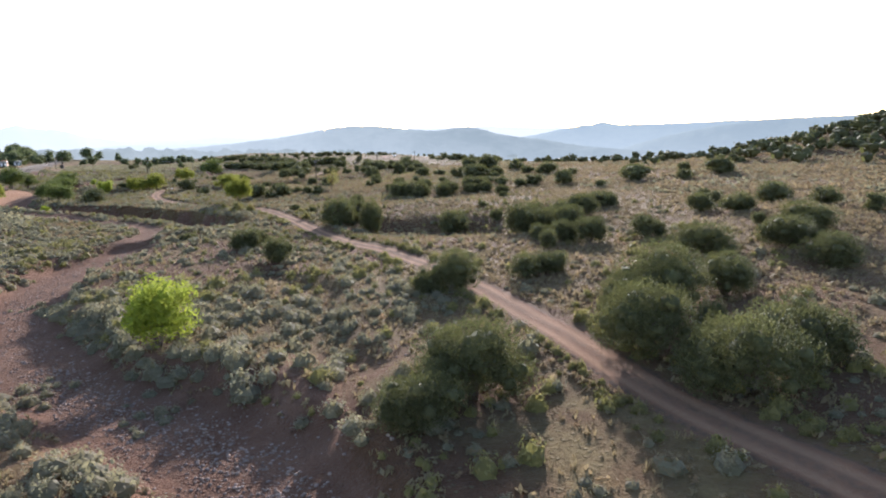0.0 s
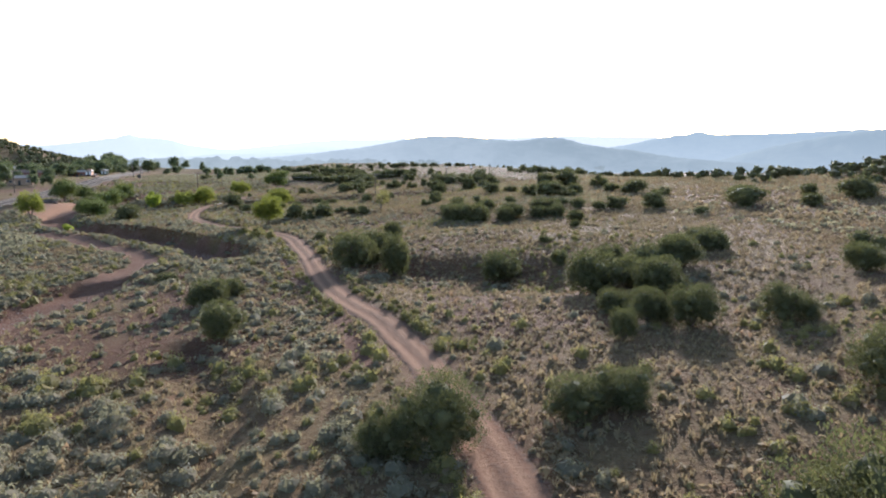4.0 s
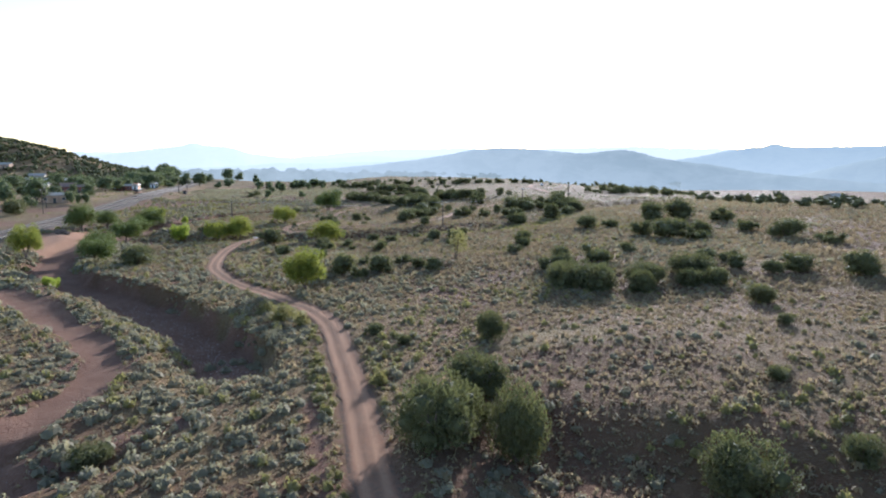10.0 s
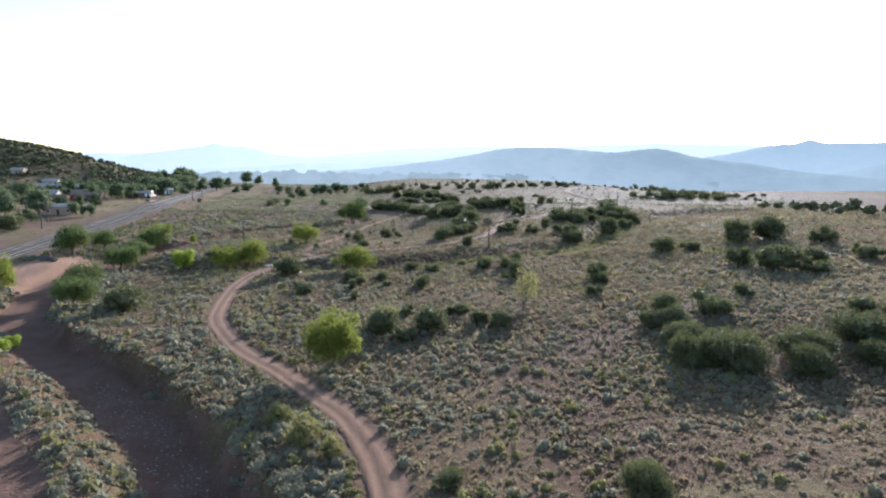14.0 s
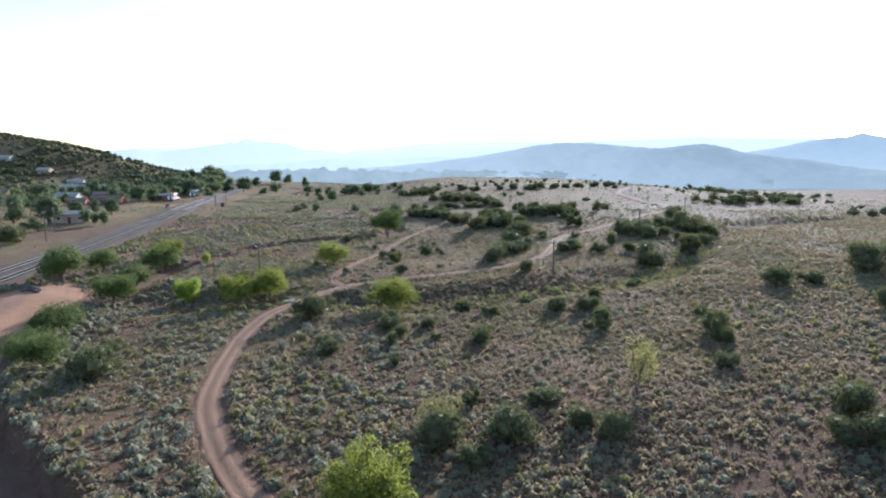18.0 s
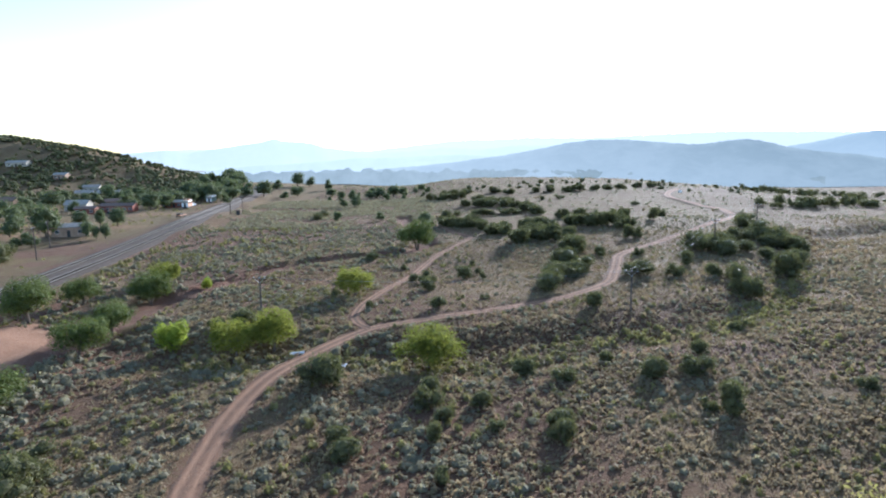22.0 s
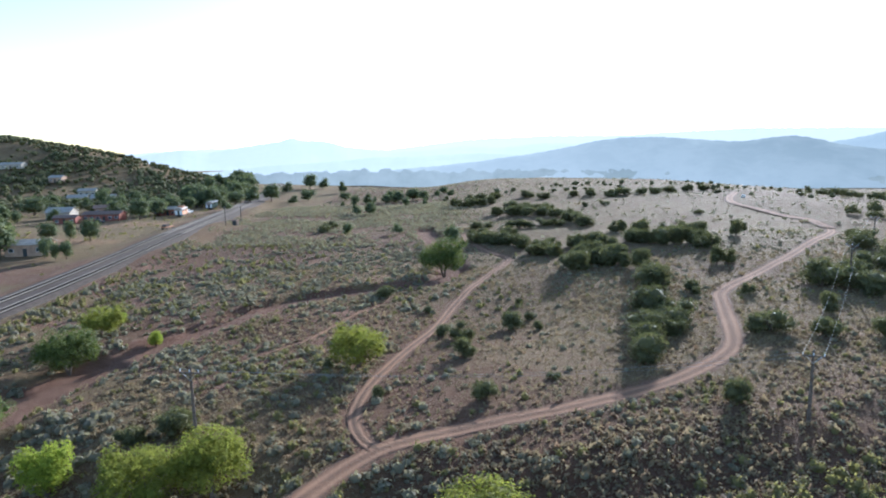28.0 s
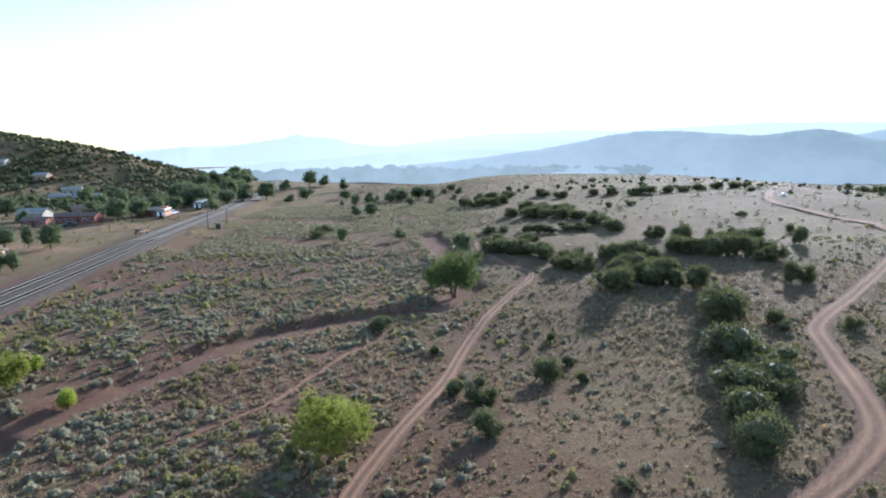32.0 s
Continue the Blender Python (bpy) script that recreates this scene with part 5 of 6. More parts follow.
def far_woods(name, count, where, wide, label, leaves=13, leaf=0.17):
    """Junipers that stand too far off to be picked out, joined into one mesh."""
    forms = []
    for k in range(4):
        me = lobed_crown("crown", 200 + k, JUNIPER_LEAF, 2 if leaves < 20 else 6, leaves, leaf, 0.06, 0.2 if leaves < 20 else 0.32, 1.1, 1.0 if leaves < 20 else 0.55, 0.5, 4, 5)
        v, f = np.zeros(len(me.vertices) * 3), np.zeros(len(me.polygons) * 4, np.int32)
        me.vertices.foreach_get("co", v), me.loops.foreach_get("vertex_index", f)
        forms.append(((v.reshape(-1, 3)[f]).reshape(-1, 4, 3), 0))
        bpy.data.meshes.remove(me)
    x, y = where(count)
    keep = (away(x, y, MAIN_ROAD) > 3) & (away(x, y, FAR_ROAD) > 4) & (away(x, y, RAILWAY) > 14)
    x, y = x[keep], y[keep]
    strew(name, forms, x, y, rng.uniform(*wide, len(x)), rng.uniform(0.6, 0.9, len(x)), JUNIPER_LEAF, label, "junipers")


def along(points, spread_x, spread_y):
    """Places in bands and thickets round a few middles."""
    def where(count):
        k = rng.integers(0, len(points), count)
        p = np.array(points, float)[k]
        return p[:, 0] + rng.normal(0, spread_x, count), p[:, 1] + rng.normal(0, spread_y, count)
    return where


far_woods("hillside_junipers", 900, lambda n: (130 + 190 * rng.random(n) ** 0.7, rng.uniform(60, 330, n)), (2.5, 5.5), "dark junipers scattered over the hillside")
far_woods("hilltop_junipers", 900, lambda n: (rng.normal(240, 42, n), rng.normal(155, 38, n)), (3, 6), "dense dark junipers over the steep hill")
far_woods("flat_junipers", 90, along([(157, 464), (171, 469), (186, 475), (201, 481), (218, 489), (235, 497), (255, 508), (113, 358), (123, 363), (133, 368), (144, 374), (156, 381)], 5, 4), (2.6, 5.2), "bands of dark junipers across the grass flat", 260, 0.075)
far_woods("valley_junipers", 110, along([(60, 520), (140, 530), (0, 480), (210, 500), (170, 430), (240, 380), (120, 470)], 30, 9), (2, 4), "far dark bands of junipers in the valley")


def hill_slope(count):
    """Places over the hill, thick along its crest and in the draws, with bare slopes between."""
    x, y = rng.uniform(-560, -175, count), rng.uniform(440, 690, count)
    keep = rng.random(count) < 0.26 + 0.74 * smooth(0.42, 0.62, 0.6 * lattice(x, y, 34) + 0.4 * lattice(x + 9, y, 13) + 0.16 * smooth(590, 640, y))
    return x[keep], y[keep]


far_woods("hill_junipers", 8200, hill_slope, (2.4, 4.8), "dark junipers covering the hill behind the town")

# ======== stones of the wash and the banks ========


def stone_form(seed):
    r = random.Random(seed)
    bm = bmesh.new()
    bmesh.ops.create_icosphere(bm, subdivisions=1, radius=0.5)
    for v in bm.verts:
        v.co = Vector((v.co.x * r.uniform(0.75, 1.2), v.co.y * r.uniform(0.7, 1.1), v.co.z * r.uniform(0.4, 0.75)))
    bm.verts.ensure_lookup_table()
    v = np.array([p.co[:] for p in bm.verts])
    f = np.array([[p.index for p in q.verts] for q in bm.faces])
    bm.free()
    return v, f


def stones(name, x, y, size, label):
    forms = [stone_form(130 + k) for k in range(5)]
    z = land(x, y)
    verts, faces, count = [], [], 0
    for k in range(len(x)):
        v, f = forms[k % 5]
        t = rng.random() * 6.28
        c, s = math.cos(t), math.sin(t)
        w = np.stack([(v[:, 0] * c - v[:, 1] * s) * size[k] + x[k], (v[:, 0] * s + v[:, 1] * c) * size[k] + y[k], v[:, 2] * size[k] + z[k] + 0.05 * size[k]], 1)
        verts.append(w), faces.append(f + count)
        count += len(w)
    tagged(new(name, mesh_of(name, np.concatenate(verts), np.concatenate(faces), STONE)), label, "stones", kind="stuff")


bed_line = np.array(flowing(WASH[1:18], 0.5))
at = rng.integers(0, len(bed_line), 6000)
at = at[filled(bed_line[at, 0], bed_line[at, 1]) < 0.3][:5200]
stones("wash_stones", bed_line[at, 0] + rng.normal(0, 1.8, len(at)), bed_line[at, 1] + rng.normal(0, 1.4, len(at)), 0.05 + 0.2 * rng.random(len(at)) ** 3, "grey and rosy stones strewn over the dry wash bed")
low = bed_line[(bed_line[:, 1] > 4) & (bed_line[:, 1] < 46)]
at = rng.integers(0, len(low), 3200)
stones("wash_cobbles", low[at, 0] + rng.normal(0, 1.6, 3200), low[at, 1] + rng.normal(0, 1.2, 3200), 0.06 + 0.16 * rng.random(3200) ** 2.2, "pale rosy cobbles packed along the dry bed")
sx, sy = open_places(5200, (-20, 10), (45, 250), lambda x, y: 0.05 + 0.45 * smooth(0.6, 0.8, lattice(x + 13, y + 50, 17)), 1.3)
stones("field_stones", sx, sy, 0.06 + 0.2 * rng.random(len(sx)) ** 3, "small stones on the bare patches of soil")

# ======== power line ========


def utility_pole(x, y, high, turn, label):
    ob = new("utility_pole")
    ob.matrix_basis = pose(x, y, ground_at(x, y) - 0.2, 0, 0, turn)
    part("post", tube(bmesh.new(), [(0, 0, 0), (0, 0, high * 0.5), (0, 0, high + 0.2)], [0.17, 0.14, 0.10], 10), OLD_WOOD, ob)
    part("crossarm", box(bmesh.new(), 0, 0.16, high - 0.3, 1.8, 0.10, 0.13, 0.015), OLD_WOOD, ob)
    for side in (-1, 1):
        bm = bmesh.new()
        tube(bm, [(side * 0.6, 0.22, high - 0.3), (0, 0.12, high - 0.95)], [0.025, 0.025], 5)
        part("brace", bm, GALVANISED, ob)
    for off in (-0.8, 0.0, 0.8):
        bm = bmesh.new()
        tube(bm, [(off, 0.16, high - 0.24), (off, 0.16, high - 0.14), (off, 0.16, high - 0.02)], [0.03, 0.05, 0.03], 8)
        part("insulator", bm, WHITE_PAINT, ob, "pale glazed insulator")
    return tagged(ob, label, "utility pole", "poles of the power line")


def power_line(a, b, high_a, high_b, turn_a, turn_b, sag):
    """The two wires between two poles."""
    for off in (-0.8, 0.8):
        pa = pose(a[0], a[1], ground_at(*a) - 0.2, 0, 0, turn_a) @ Vector((off, 0.16, high_a))
        pb = pose(b[0], b[1], ground_at(*b) - 0.2, 0, 0, turn_b) @ Vector((off, 0.16, high_b))
        pts = [pa.lerp(pb, s / 12) - Vector((0, 0, sag * 4 * (s / 12) * (1 - s / 12))) for s in range(13)]
        bm = tube(bmesh.new(), pts, [0.009] * 13, 5)
        me = bpy.data.meshes.new("power_wire")
        bm.to_mesh(me)
        bm.free()
        me.materials.append(WIRE)
        tagged(new("power_wire", me), "thin bright wire strung between two poles", "wire", "wires of the power line")


POLE_A, POLE_B, POLE_C, POLE_D = (-33.0, 214.0), (18.1, 219.2), (51.0, 269.5), (79.7, 309.5)
utility_pole(*POLE_A, 9.0, 170, "tall weathered wooden utility pole beside the wash")
utility_pole(*POLE_B, 6.4, 160, "wooden utility pole in the scrub below the road")
utility_pole(*POLE_C, 7.0, 145, "wooden utility pole among dark junipers")
utility_pole(*POLE_D, 6.2, 145, "wooden utility pole on the grass flat")
power_line(POLE_A, POLE_B, 9.0, 6.4, 170, 160, 1.2)
power_line(POLE_B, POLE_C, 6.4, 7.0, 160, 145, 1.6)
power_line(POLE_C, POLE_D, 7.0, 6.2, 145, 145, 0.7)
utility_pole(-110, 286, 8.5, 95, "dark wooden pole on the flat beyond the rails")
utility_pole(-116.5, 302, 7.5, 95, "dark wooden pole beside a fenced yard")
utility_pole(-91.6, 375.6, 6.2, 90, "dark pole standing beside the rails")
utility_pole(-92.0, 391.5, 6.2, 90, "dark pole on the scrub side of the rails")

# ======== railway ========
RAIL_LINE = np.array(flowing(RAILWAY, 2.5))


def beside(line, off):
    d = np.gradient(line, axis=0)
    d /= np.linalg.norm(d, axis=1)[:, None]
    return line + np.stack([d[:, 1], -d[:, 0]], 1) * off


def strip(name, line, offs, rises, material):
    rows = [np.c_[beside(line, o), RAIL_Z + h] for o, h in zip(offs, rises)]
    v = np.stack(rows, 1).reshape(-1, 3)
    n = len(offs)
    i = (np.arange(len(line) - 1)[:, None] * n + np.arange(n - 1)).ravel()
    return mesh_of(name, v, np.stack([i, i + n, i + n + 1, i + 1], 1)[:, ::-1], material)


RAIL_Z = land(RAIL_LINE[:, 0], RAIL_LINE[:, 1])
kern = np.ones(25) / 25
RAIL_Z = np.convolve(np.pad(RAIL_Z, 12, mode="edge"), kern, "valid") + 0.25
tagged(new("ballast", strip("ballast", RAIL_LINE, (-7.2, -5.0, -4.4, -0.6, -0.1, 0.4, 4.4, 5.0, 7.2), (-0.7, -0.05, 0.22, 0.22, 0.1, 0.22, 0.22, -0.05, -0.7), BALLAST)), "grey-brown crushed stone bed under the rails", "ballast", kind="structure")


def railway_track(off, label):
    ob = new("railway_track")
    for side in (-0.72, 0.72):
        o = off + side
        piece("rail", strip("rail", RAIL_LINE, (o - 0.055, o - 0.034, o + 0.034, o + 0.055), (0.26, 0.42, 0.42, 0.26), RAIL_STEEL), ob, "worn bright steel rail")
    line = np.array(flowing(RAILWAY[1:6], 0.62))
    line = line[line[:, 1] > 130]
    mid, d = beside(line, off), np.gradient(line, axis=0)
    z = np.interp(line[:, 1], RAIL_LINE[:, 1], RAIL_Z) + 0.22
    d /= np.linalg.norm(d, axis=1)[:, None]
    s = np.stack([d[:, 1], -d[:, 0]], 1)
    corner = []
    for a, b, h in ((-1, -1, 0), (1, -1, 0), (1, 1, 0), (-1, 1, 0), (-1, -1, 1), (1, -1, 1), (1, 1, 1), (-1, 1, 1)):
        corner.append(np.c_[mid + s * a * 1.25 + d * b * 0.12, z + 0.07 * h])
    v = np.stack(corner, 1).reshape(-1, 3)
    base = np.arange(len(line))[:, None, None] * 8
    f = base + np.array([(4, 5, 6, 7), (0, 4, 7, 3), (1, 2, 6, 5), (0, 1, 5, 4), (3, 7, 6, 2)])[None]
    tagged(piece("tie_bed", mesh_of("tie_bed", v, f.reshape(-1, 4), TIE_WOOD), ob, "dark timber ties"), kind="stuff")
    tagged(ob, label, "railway track", "tracks of the railway")


railway_track(-2.3, "railway track with bright worn rails on dark ties")
railway_track(2.3, "railway track with bright worn rails on dark ties")

# ======== buildings and rolling stock of the town ========


def house(kind, x, y, turn, long, wide, wall, roof_rise, wall_mat, roof_mat, label, category="house", flat=False, openings=3):
    ob = new(kind)
    ob.matrix_basis = pose(x, y, ground_at(x, y) - 0.15, 0, 0, turn)
    part("wall", box(bmesh.new(), 0, 0, wall / 2, long, wide, wall, 0.04), wall_mat, ob)
    bm = bmesh.new()
    if flat:
        box(bm, 0, 0, wall + 0.12, long + 0.5, wide + 0.5, 0.24, 0.03)
    else:
        e = 0.45
        for side in (-1, 1):
            a = [(-long / 2 - e, side * (wide / 2 + e), wall - 0.1), (long / 2 + e, side * (wide / 2 + e), wall - 0.1), (long / 2 + e, 0, wall + roof_rise), (-long / 2 - e, 0, wall + roof_rise)]
            low, high = [bm.verts.new(p) for p in a], [bm.verts.new((p[0], p[1], p[2] + 0.14)) for p in a]
            bm.faces.new(high if side < 0 else high[::-1])
            bm.faces.new(low[::-1] if side < 0 else low)
            for s in range(4):
                bm.faces.new((low[s], low[(s + 1) % 4], high[(s + 1) % 4], high[s]))
        bmesh.ops.recalc_face_normals(bm, faces=bm.faces)
    part("roof", bm, roof_mat, ob)
    if not flat:
        for side in (-1, 1):
            bm = bmesh.new()
            a = [(side * long / 2, -wide / 2, wall), (side * long / 2, wide / 2, wall), (side * long / 2, 0, wall + roof_rise - 0.05)]
            b = [(p[0] - side * 0.15, p[1], p[2]) for p in a]
            u, w = [bm.verts.new(p) for p in a], [bm.verts.new(p) for p in b]
            bm.faces.new(u), bm.faces.new(w[::-1])
            for s in range(3):
                bm.faces.new((u[s], w[s], w[(s + 1) % 3], u[(s + 1) % 3]))
            bmesh.ops.recalc_face_normals(bm, faces=bm.faces)
            part("gable", bm, wall_mat, ob)
    for k in range(openings):
        px = -long / 2 + long * (k + 0.5) / openings
        for side in (-1, 1):
            if k == openings // 2 and side < 0:
                part("door", box(bmesh.new(), px, side * (wide / 2 + 0.02), 1.02, 0.95, 0.07, 2.04, 0.01), DARK, ob, "dark closed door")
                continue
            w = part("window", box(bmesh.new(), px, side * (wide / 2 + 0.02), wall * 0.55, 1.2, 0.06, 1.0, 0.01), WHITE_PAINT, ob)
            part("pane", box(bmesh.new(), px, side * (wide / 2 + 0.055), wall * 0.55, 1.05, 0.02, 0.86), GLASS, w)
    return tagged(ob, label, category, "buildings of the small town")


def railcar(kind, x, y, turn, long, body_mat, end_mat, label, cupola=False):
    ob = new(kind)
    ob.matrix_basis = pose(x, y, ground_at(x, y), 0, 0, turn)
    part("body", box(bmesh.new(), 0, 0, 2.4, long, 2.9, 2.7, 0.08), body_mat, ob)
    part("underframe", box(bmesh.new(), 0, 0, 0.92, long + 0.8, 2.4, 0.22, 0.02), DARK, ob)
    bm = bmesh.new()
    bmesh.ops.create_cone(bm, cap_ends=True, segments=16, radius1=1.55, radius2=1.55, depth=long + 0.3, matrix=Matrix.Translation((0, 0, 3.25)) @ Matrix.Rotation(radians(90), 4, "Y") @ Matrix.Diagonal((0.42, 1, 1, 1)))
    part("roof", bm, TIN, ob, "dull weathered roof")
    for k in (-1, 1):
        part("end_wall", box(bmesh.new(), k * (long / 2 + 0.03), 0, 2.4, 0.08, 2.7, 2.5, 0.02), end_mat, ob, "pale painted end wall")
        part("end_door", box(bmesh.new(), k * (long / 2 + 0.08), 0, 2.15, 0.05, 0.8, 1.9, 0.01), DARK, ob)
    part("letter_board", box(bmesh.new(), 0, 0, 3.52, long * 0.98, 2.96, 0.3, 0.02), end_mat, ob, "pale band under the eaves")
    if cupola:
        part("cupola", box(bmesh.new(), 0.6, 0, 4.05, 2.2, 2.3, 0.6, 0.06), body_mat, ob)
        for k in (-1, 1):
            part("end_platform", box(bmesh.new(), k * (long / 2 + 0.5), 0, 1.15, 0.9, 2.7, 0.12, 0.01), DARK, ob)
    for k in range(4):
        for side in (-1, 1):
            part("window", box(bmesh.new(), -long / 2 + long * (k + 0.5) / 4, side * 1.46, 2.75, 0.8, 0.06, 0.7, 0.01), GLASS, ob)
    for end in (-1, 1):
        for axle in (-0.9, 0.9):
            bm = bmesh.new()
            for side in (-0.72, 0.72):
                bmesh.ops.create_cone(bm, cap_ends=True, segments=14, radius1=0.42, radius2=0.42, depth=0.14, matrix=Matrix.Translation((end * (long / 2 - 1.8) + axle, side, 0.45)) @ Matrix.Rotation(radians(90), 4, "X"))
            tube(bm, [(end * (long / 2 - 1.8) + axle, -0.72, 0.45), (end * (long / 2 - 1.8) + axle, 0.72, 0.45)], [0.07, 0.07], 8)
            part("wheelset", bm, DARK, ob)
    return tagged(ob, label, "railcar", "old railcars of the town")


house("house", -123, 324, 12, 9.5, 6.5, 3.0, 0.9, ADOBE, TIN, "low tan house with a pale tin roof under trees")
house("barn", -175, 418, 5, 9.5, 7, 3.0, 1.8, WHITE_WALL, TIN, "pale barn with a bright tin gable roof", "barn")
house("shed", -159.5, 397, 6, 8.0, 5, 2.5, 0.8, RED_WALL, SHINGLE, "small red-brown shed in the dry yard", "shed", openings=3)
house("long_shed", -150.5, 406, 3, 14, 6, 2.9, 1.0, RED_WALL, SHINGLE, "long low red-brown shed", "shed", openings=6)
house("depot", -134.5, 427, 4, 11, 6, 2.8, 0.9, RED_WALL, TIN, "low red-brown depot with a pale roof beside the rails", "building", openings=5)
railcar("caboose", -125.5, 417.5, 99, 8.0, ORANGE_PAINT, WHITE_PAINT, "orange caboose with white ends parked on the flat", True)
railcar("railcar", -130, 460, 100, 13, GREEN_PAINT, WHITE_PAINT, "dark green old railcar with cream ends beside the rails")
house("house", -215, 494, 20, 9, 6, 3.0, 1.4, WHITE_WALL, TIN, "small white house with a tin roof on the slope")
house("house", -202.5, 497, 8, 12, 7, 3.0, 1.6, WHITE_WALL, TIN, "white house with a bright tin roof among trees")
house("house", -294, 558, 6, 13, 7, 2.8, 1.2, WHITE_WALL, TIN, "long pale house high on the wooded hillside")
house("house", -198, 406, 0, 7, 6, 6.0, 1.5, ADOBE, SHINGLE, "tall tan house with a brown roof")
house("house", -170, 440, 30, 8, 6, 2.8, 1.2, ADOBE, SHINGLE, "tan house with a brown shingle roof")
house("house", -225, 520, 15, 9, 6, 3.0, 1.3, WHITE_WALL, TIN, "white house below the wooded hill")
house("house", -258, 545, 0, 8, 6, 3.0, 1.3, ADOBE, TIN, "tan house below the wooded hill")
house("signal_hut", -89.6, 379, -4, 1.6, 1.4, 1.8, 0, OLD_WOOD, SHINGLE, "small dark signal hut beside the rails", "hut", True, 1)
house("house", 263, 393, 25, 14, 8, 3.6, 1.8, WHITE_WALL, TIN, "white ranch building with a shining tin roof", "barn")


def maintenance_cart(x, y, turn):
    ob = new("maintenance_cart")
    ob.matrix_basis = pose(x, y, ground_at(x, y), 0, 0, turn)
    part("deck", box(bmesh.new(), 0, 0, 0.8, 4.2, 1.9, 0.25, 0.03), ORANGE_PAINT, ob)
    part("load", box(bmesh.new(), -0.6, 0, 1.25, 2.2, 1.5, 0.65, 0.08), OLD_WOOD, ob, "stack of dark timber")
    for px in (-1.3, 1.3):
        for side in (-0.85, 0.85):
            bm = bmesh.new()
            bmesh.ops.create_cone(bm, cap_ends=True, segments=14, radius1=0.38, radius2=0.38, depth=0.2, matrix=Matrix.Translation((px, side, 0.38)) @ Matrix.Rotation(radians(90), 4, "X"))
            part("wheel", bm, DARK, ob)
    tagged(ob, "flat orange maintenance cart with timber beside the rails", "cart")


maintenance_cart(-106, 364, 80)

# ======== culvert, pipe and small finds ========


def culvert_pipe(x, y, turn, long, radius, label):
    bm = bmesh.new()
    rings = []
    n = 16
    for f in range(13):
        for r in ((radius, radius - 0.03) if f in (0, 12) else (radius + (0.02 if f % 2 else 0),)):
            rings.append([bm.verts.new(((f / 12 - 0.5) * long, math.cos(2 * math.pi * s / n) * r, math.sin(2 * math.pi * s / n) * r)) for s in range(n)])
    for a, b in zip(rings, rings[1:]):
        for s in range(n):
            bm.faces.new((a[s], b[s], b[(s + 1) % n], a[(s + 1) % n]))
    me = bpy.data.meshes.new("culvert_pipe")
    bm.to_mesh(me)
    bm.free()
    me.materials.append(WHITE_PAINT)
    ob = new("culvert_pipe", me)
    ob.matrix_basis = pose(x, y, ground_at(x, y) + radius * 0.8, 0, 0, turn)
    tagged(ob, label, "pipe")


culvert_pipe(-26.6, 206.3, 20, 1.7, 0.22, "short white-painted culvert pipe beside the road")
culvert_pipe(-20.6, 204.6, 70, 0.9, 0.20, "short white-painted culvert end below the road")


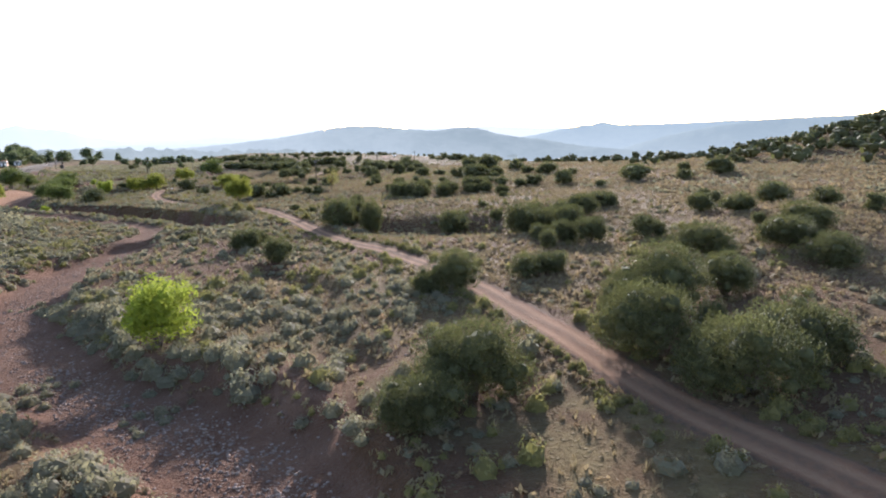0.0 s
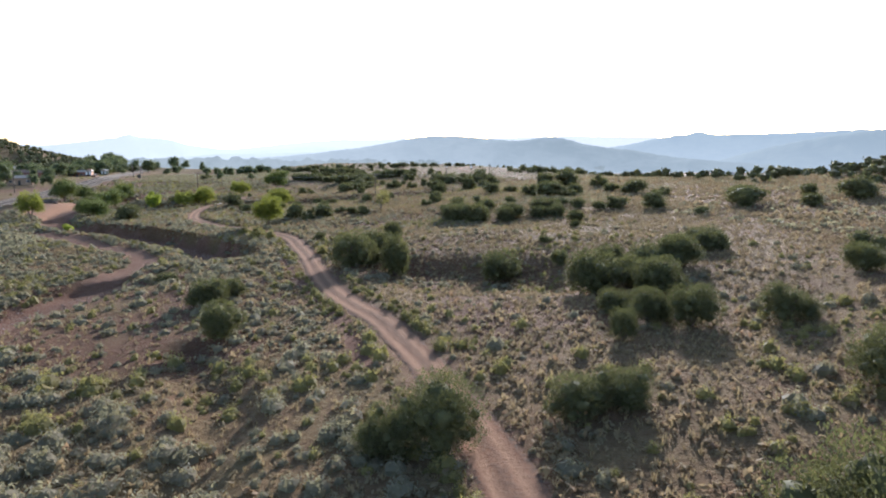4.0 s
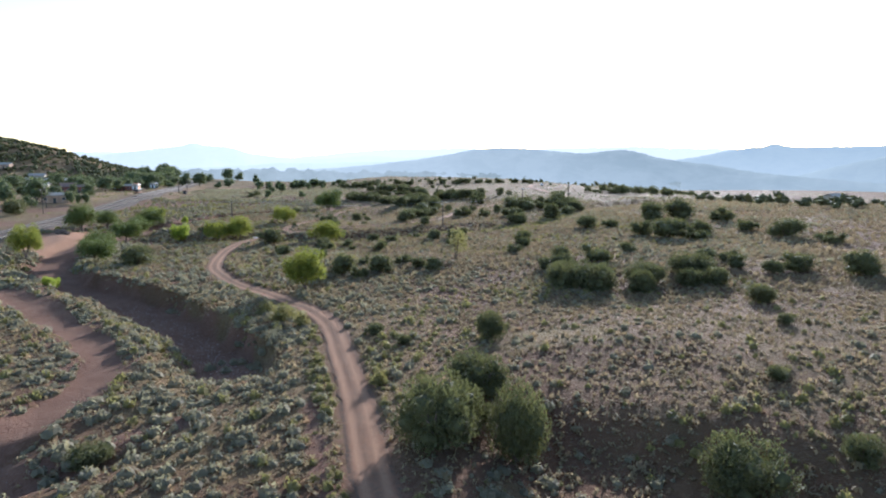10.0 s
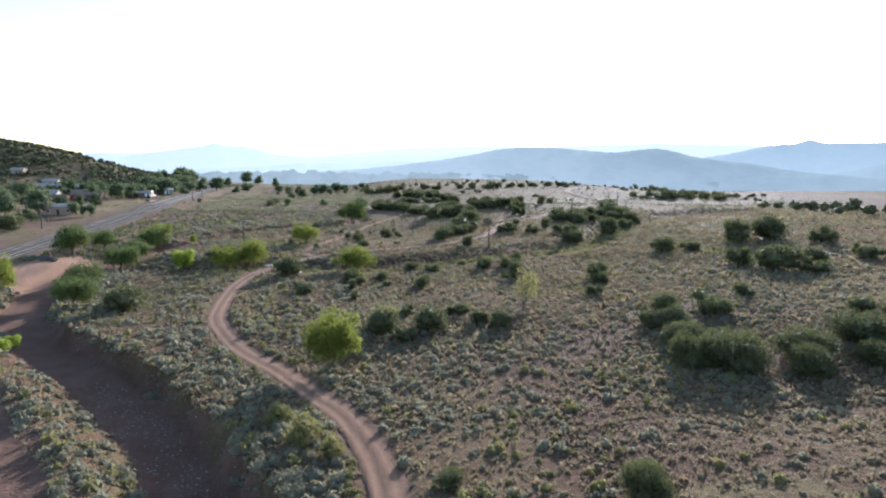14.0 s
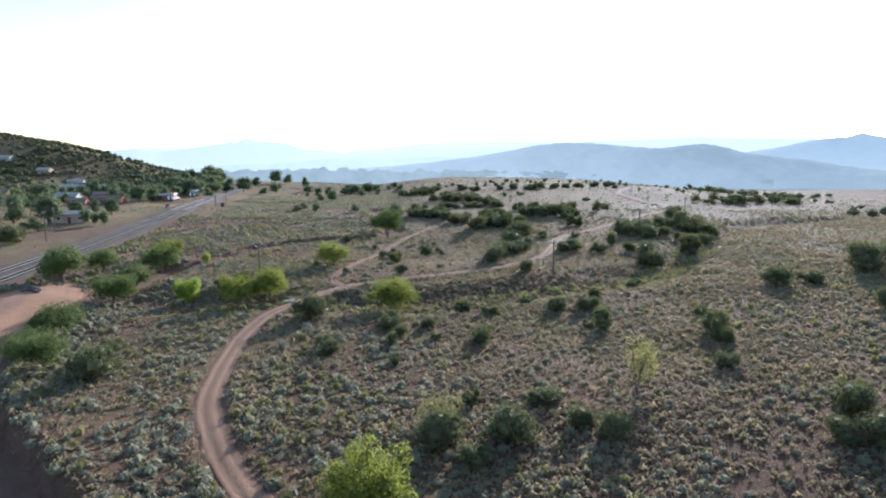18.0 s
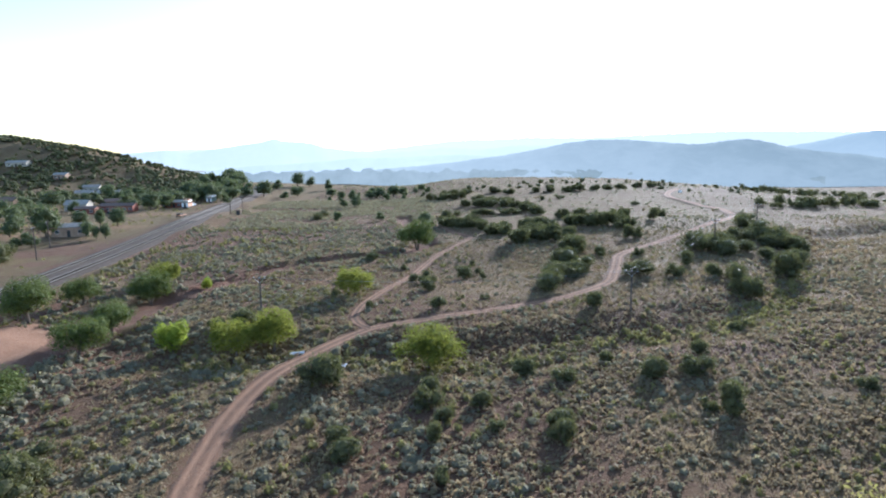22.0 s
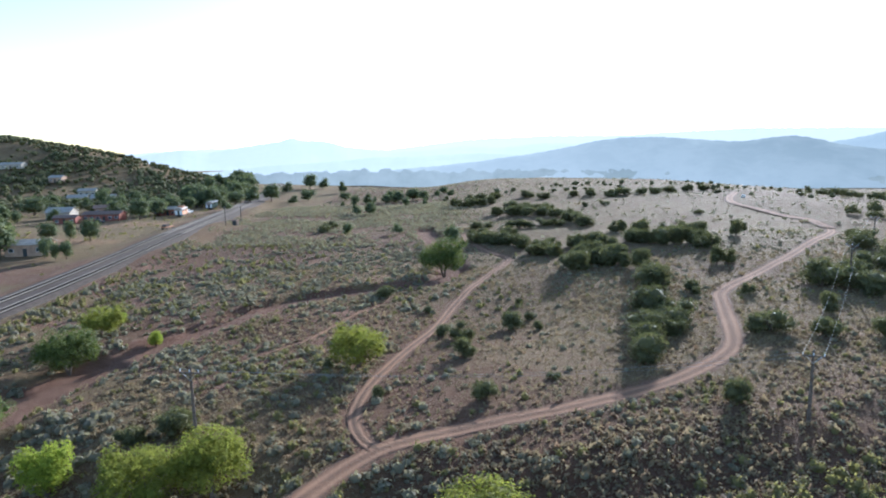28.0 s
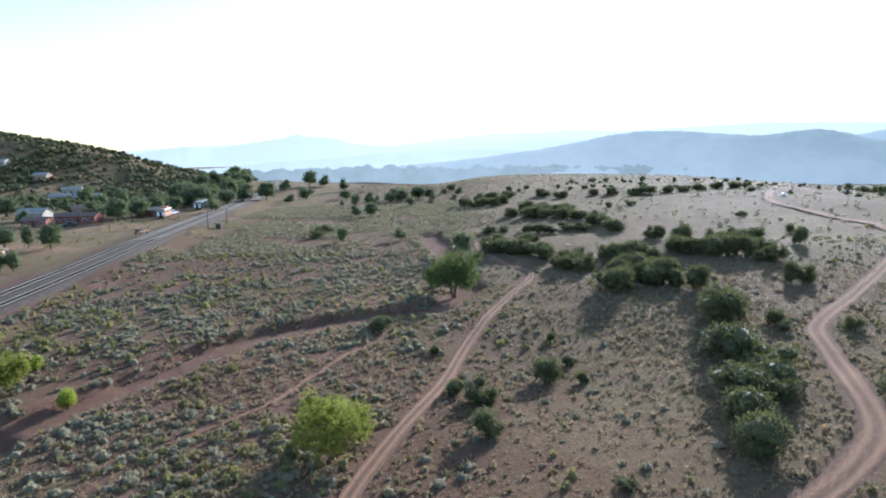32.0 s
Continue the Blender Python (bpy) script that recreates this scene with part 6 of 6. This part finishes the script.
def parked_car(x, y, turn, paint, label, size=1.0):
    """A pickup seen from afar: body, cab with panes, bed and four wheels."""
    ob = new("parked_car")
    ob.matrix_basis = pose(x, y, ground_at(x, y) + 0.05, 0, 0, turn) @ Matrix.Diagonal((size, size, size, 1))
    part("body", box(bmesh.new(), 0, 0, 0.75, 5.2, 1.9, 0.7, 0.12), paint, ob)
    part("cab", box(bmesh.new(), 0.35, 0, 1.4, 1.9, 1.7, 0.72, 0.2), paint, ob)
    for side in (-1, 1):
        part("side_window", box(bmesh.new(), 0.35, side * 0.86, 1.42, 1.35, 0.03, 0.42, 0.01), GLASS, ob)
        part("headlight", box(bmesh.new(), 2.6, side * 0.7, 0.8, 0.04, 0.3, 0.18, 0.01), GLASS, ob)
        for px in (-1.6, 1.6):
            bm = bmesh.new()
            bmesh.ops.create_cone(bm, cap_ends=True, segments=16, radius1=0.38, radius2=0.38, depth=0.24, matrix=Matrix.Translation((px, side * 0.85, 0.38)) @ Matrix.Rotation(radians(90), 4, "X"))
            part("wheel", bm, DARK, ob)
    part("windscreen", box(bmesh.new(), 1.31, 0, 1.42, 0.03, 1.4, 0.45, 0.01), GLASS, ob)
    part("rear_window", box(bmesh.new(), -0.61, 0, 1.42, 0.03, 1.3, 0.38, 0.01), GLASS, ob)
    tagged(ob, label, "pickup", "vehicles of the valley")


parked_car(99.1, 421.5, 63, WHITE_PAINT, "small white utility cart on the far dirt road", 0.68)
parked_car(-176.6, 420.8, 20, WHITE_PAINT, "white pickup parked in a town yard")
parked_car(-130.0, 433.0, 75, WHITE_PAINT, "white pickup parked under town trees")
parked_car(-147.1, 395.0, 10, DARK, "dark pickup parked before the long shed")


def boulder(x, y, size, seed):
    r = random.Random(seed)
    bm = bmesh.new()
    bmesh.ops.create_icosphere(bm, subdivisions=3, radius=0.5)
    for v in bm.verts:
        d = v.co.normalized()
        k = 0.86 + 0.3 * float(lattice(d.x * 2 + seed, d.y * 2 + d.z * 1.7, 0.9)) + 0.03 * r.random()
        v.co = Vector((d.x * 1.25, d.y, d.z * 0.7)) * 0.5 * k
    me = bpy.data.meshes.new("boulder")
    bm.to_mesh(me)
    bm.free()
    me.materials.append(DARK_STONE)
    ob = new("boulder", me)
    ob.matrix_basis = Matrix.LocRotScale((x, y, ground_at(x, y) + 0.12 * size), Euler((0, 0, r.random() * 6.28)), (size, size, size))
    tagged(ob, "dark rough boulder on the bare sand bank", "boulder", "boulders of the sand bank")


for k, (bx, by, bs) in enumerate([(-73.4, 216.4, 1.5), (-72.2, 215.6, 1.9), (-71.0, 214.9, 1.4), (-70.3, 213.8, 1.0), (-72.6, 214.3, 0.9), (-74.6, 217.6, 0.8)]):
    boulder(bx, by, bs, 300 + k)
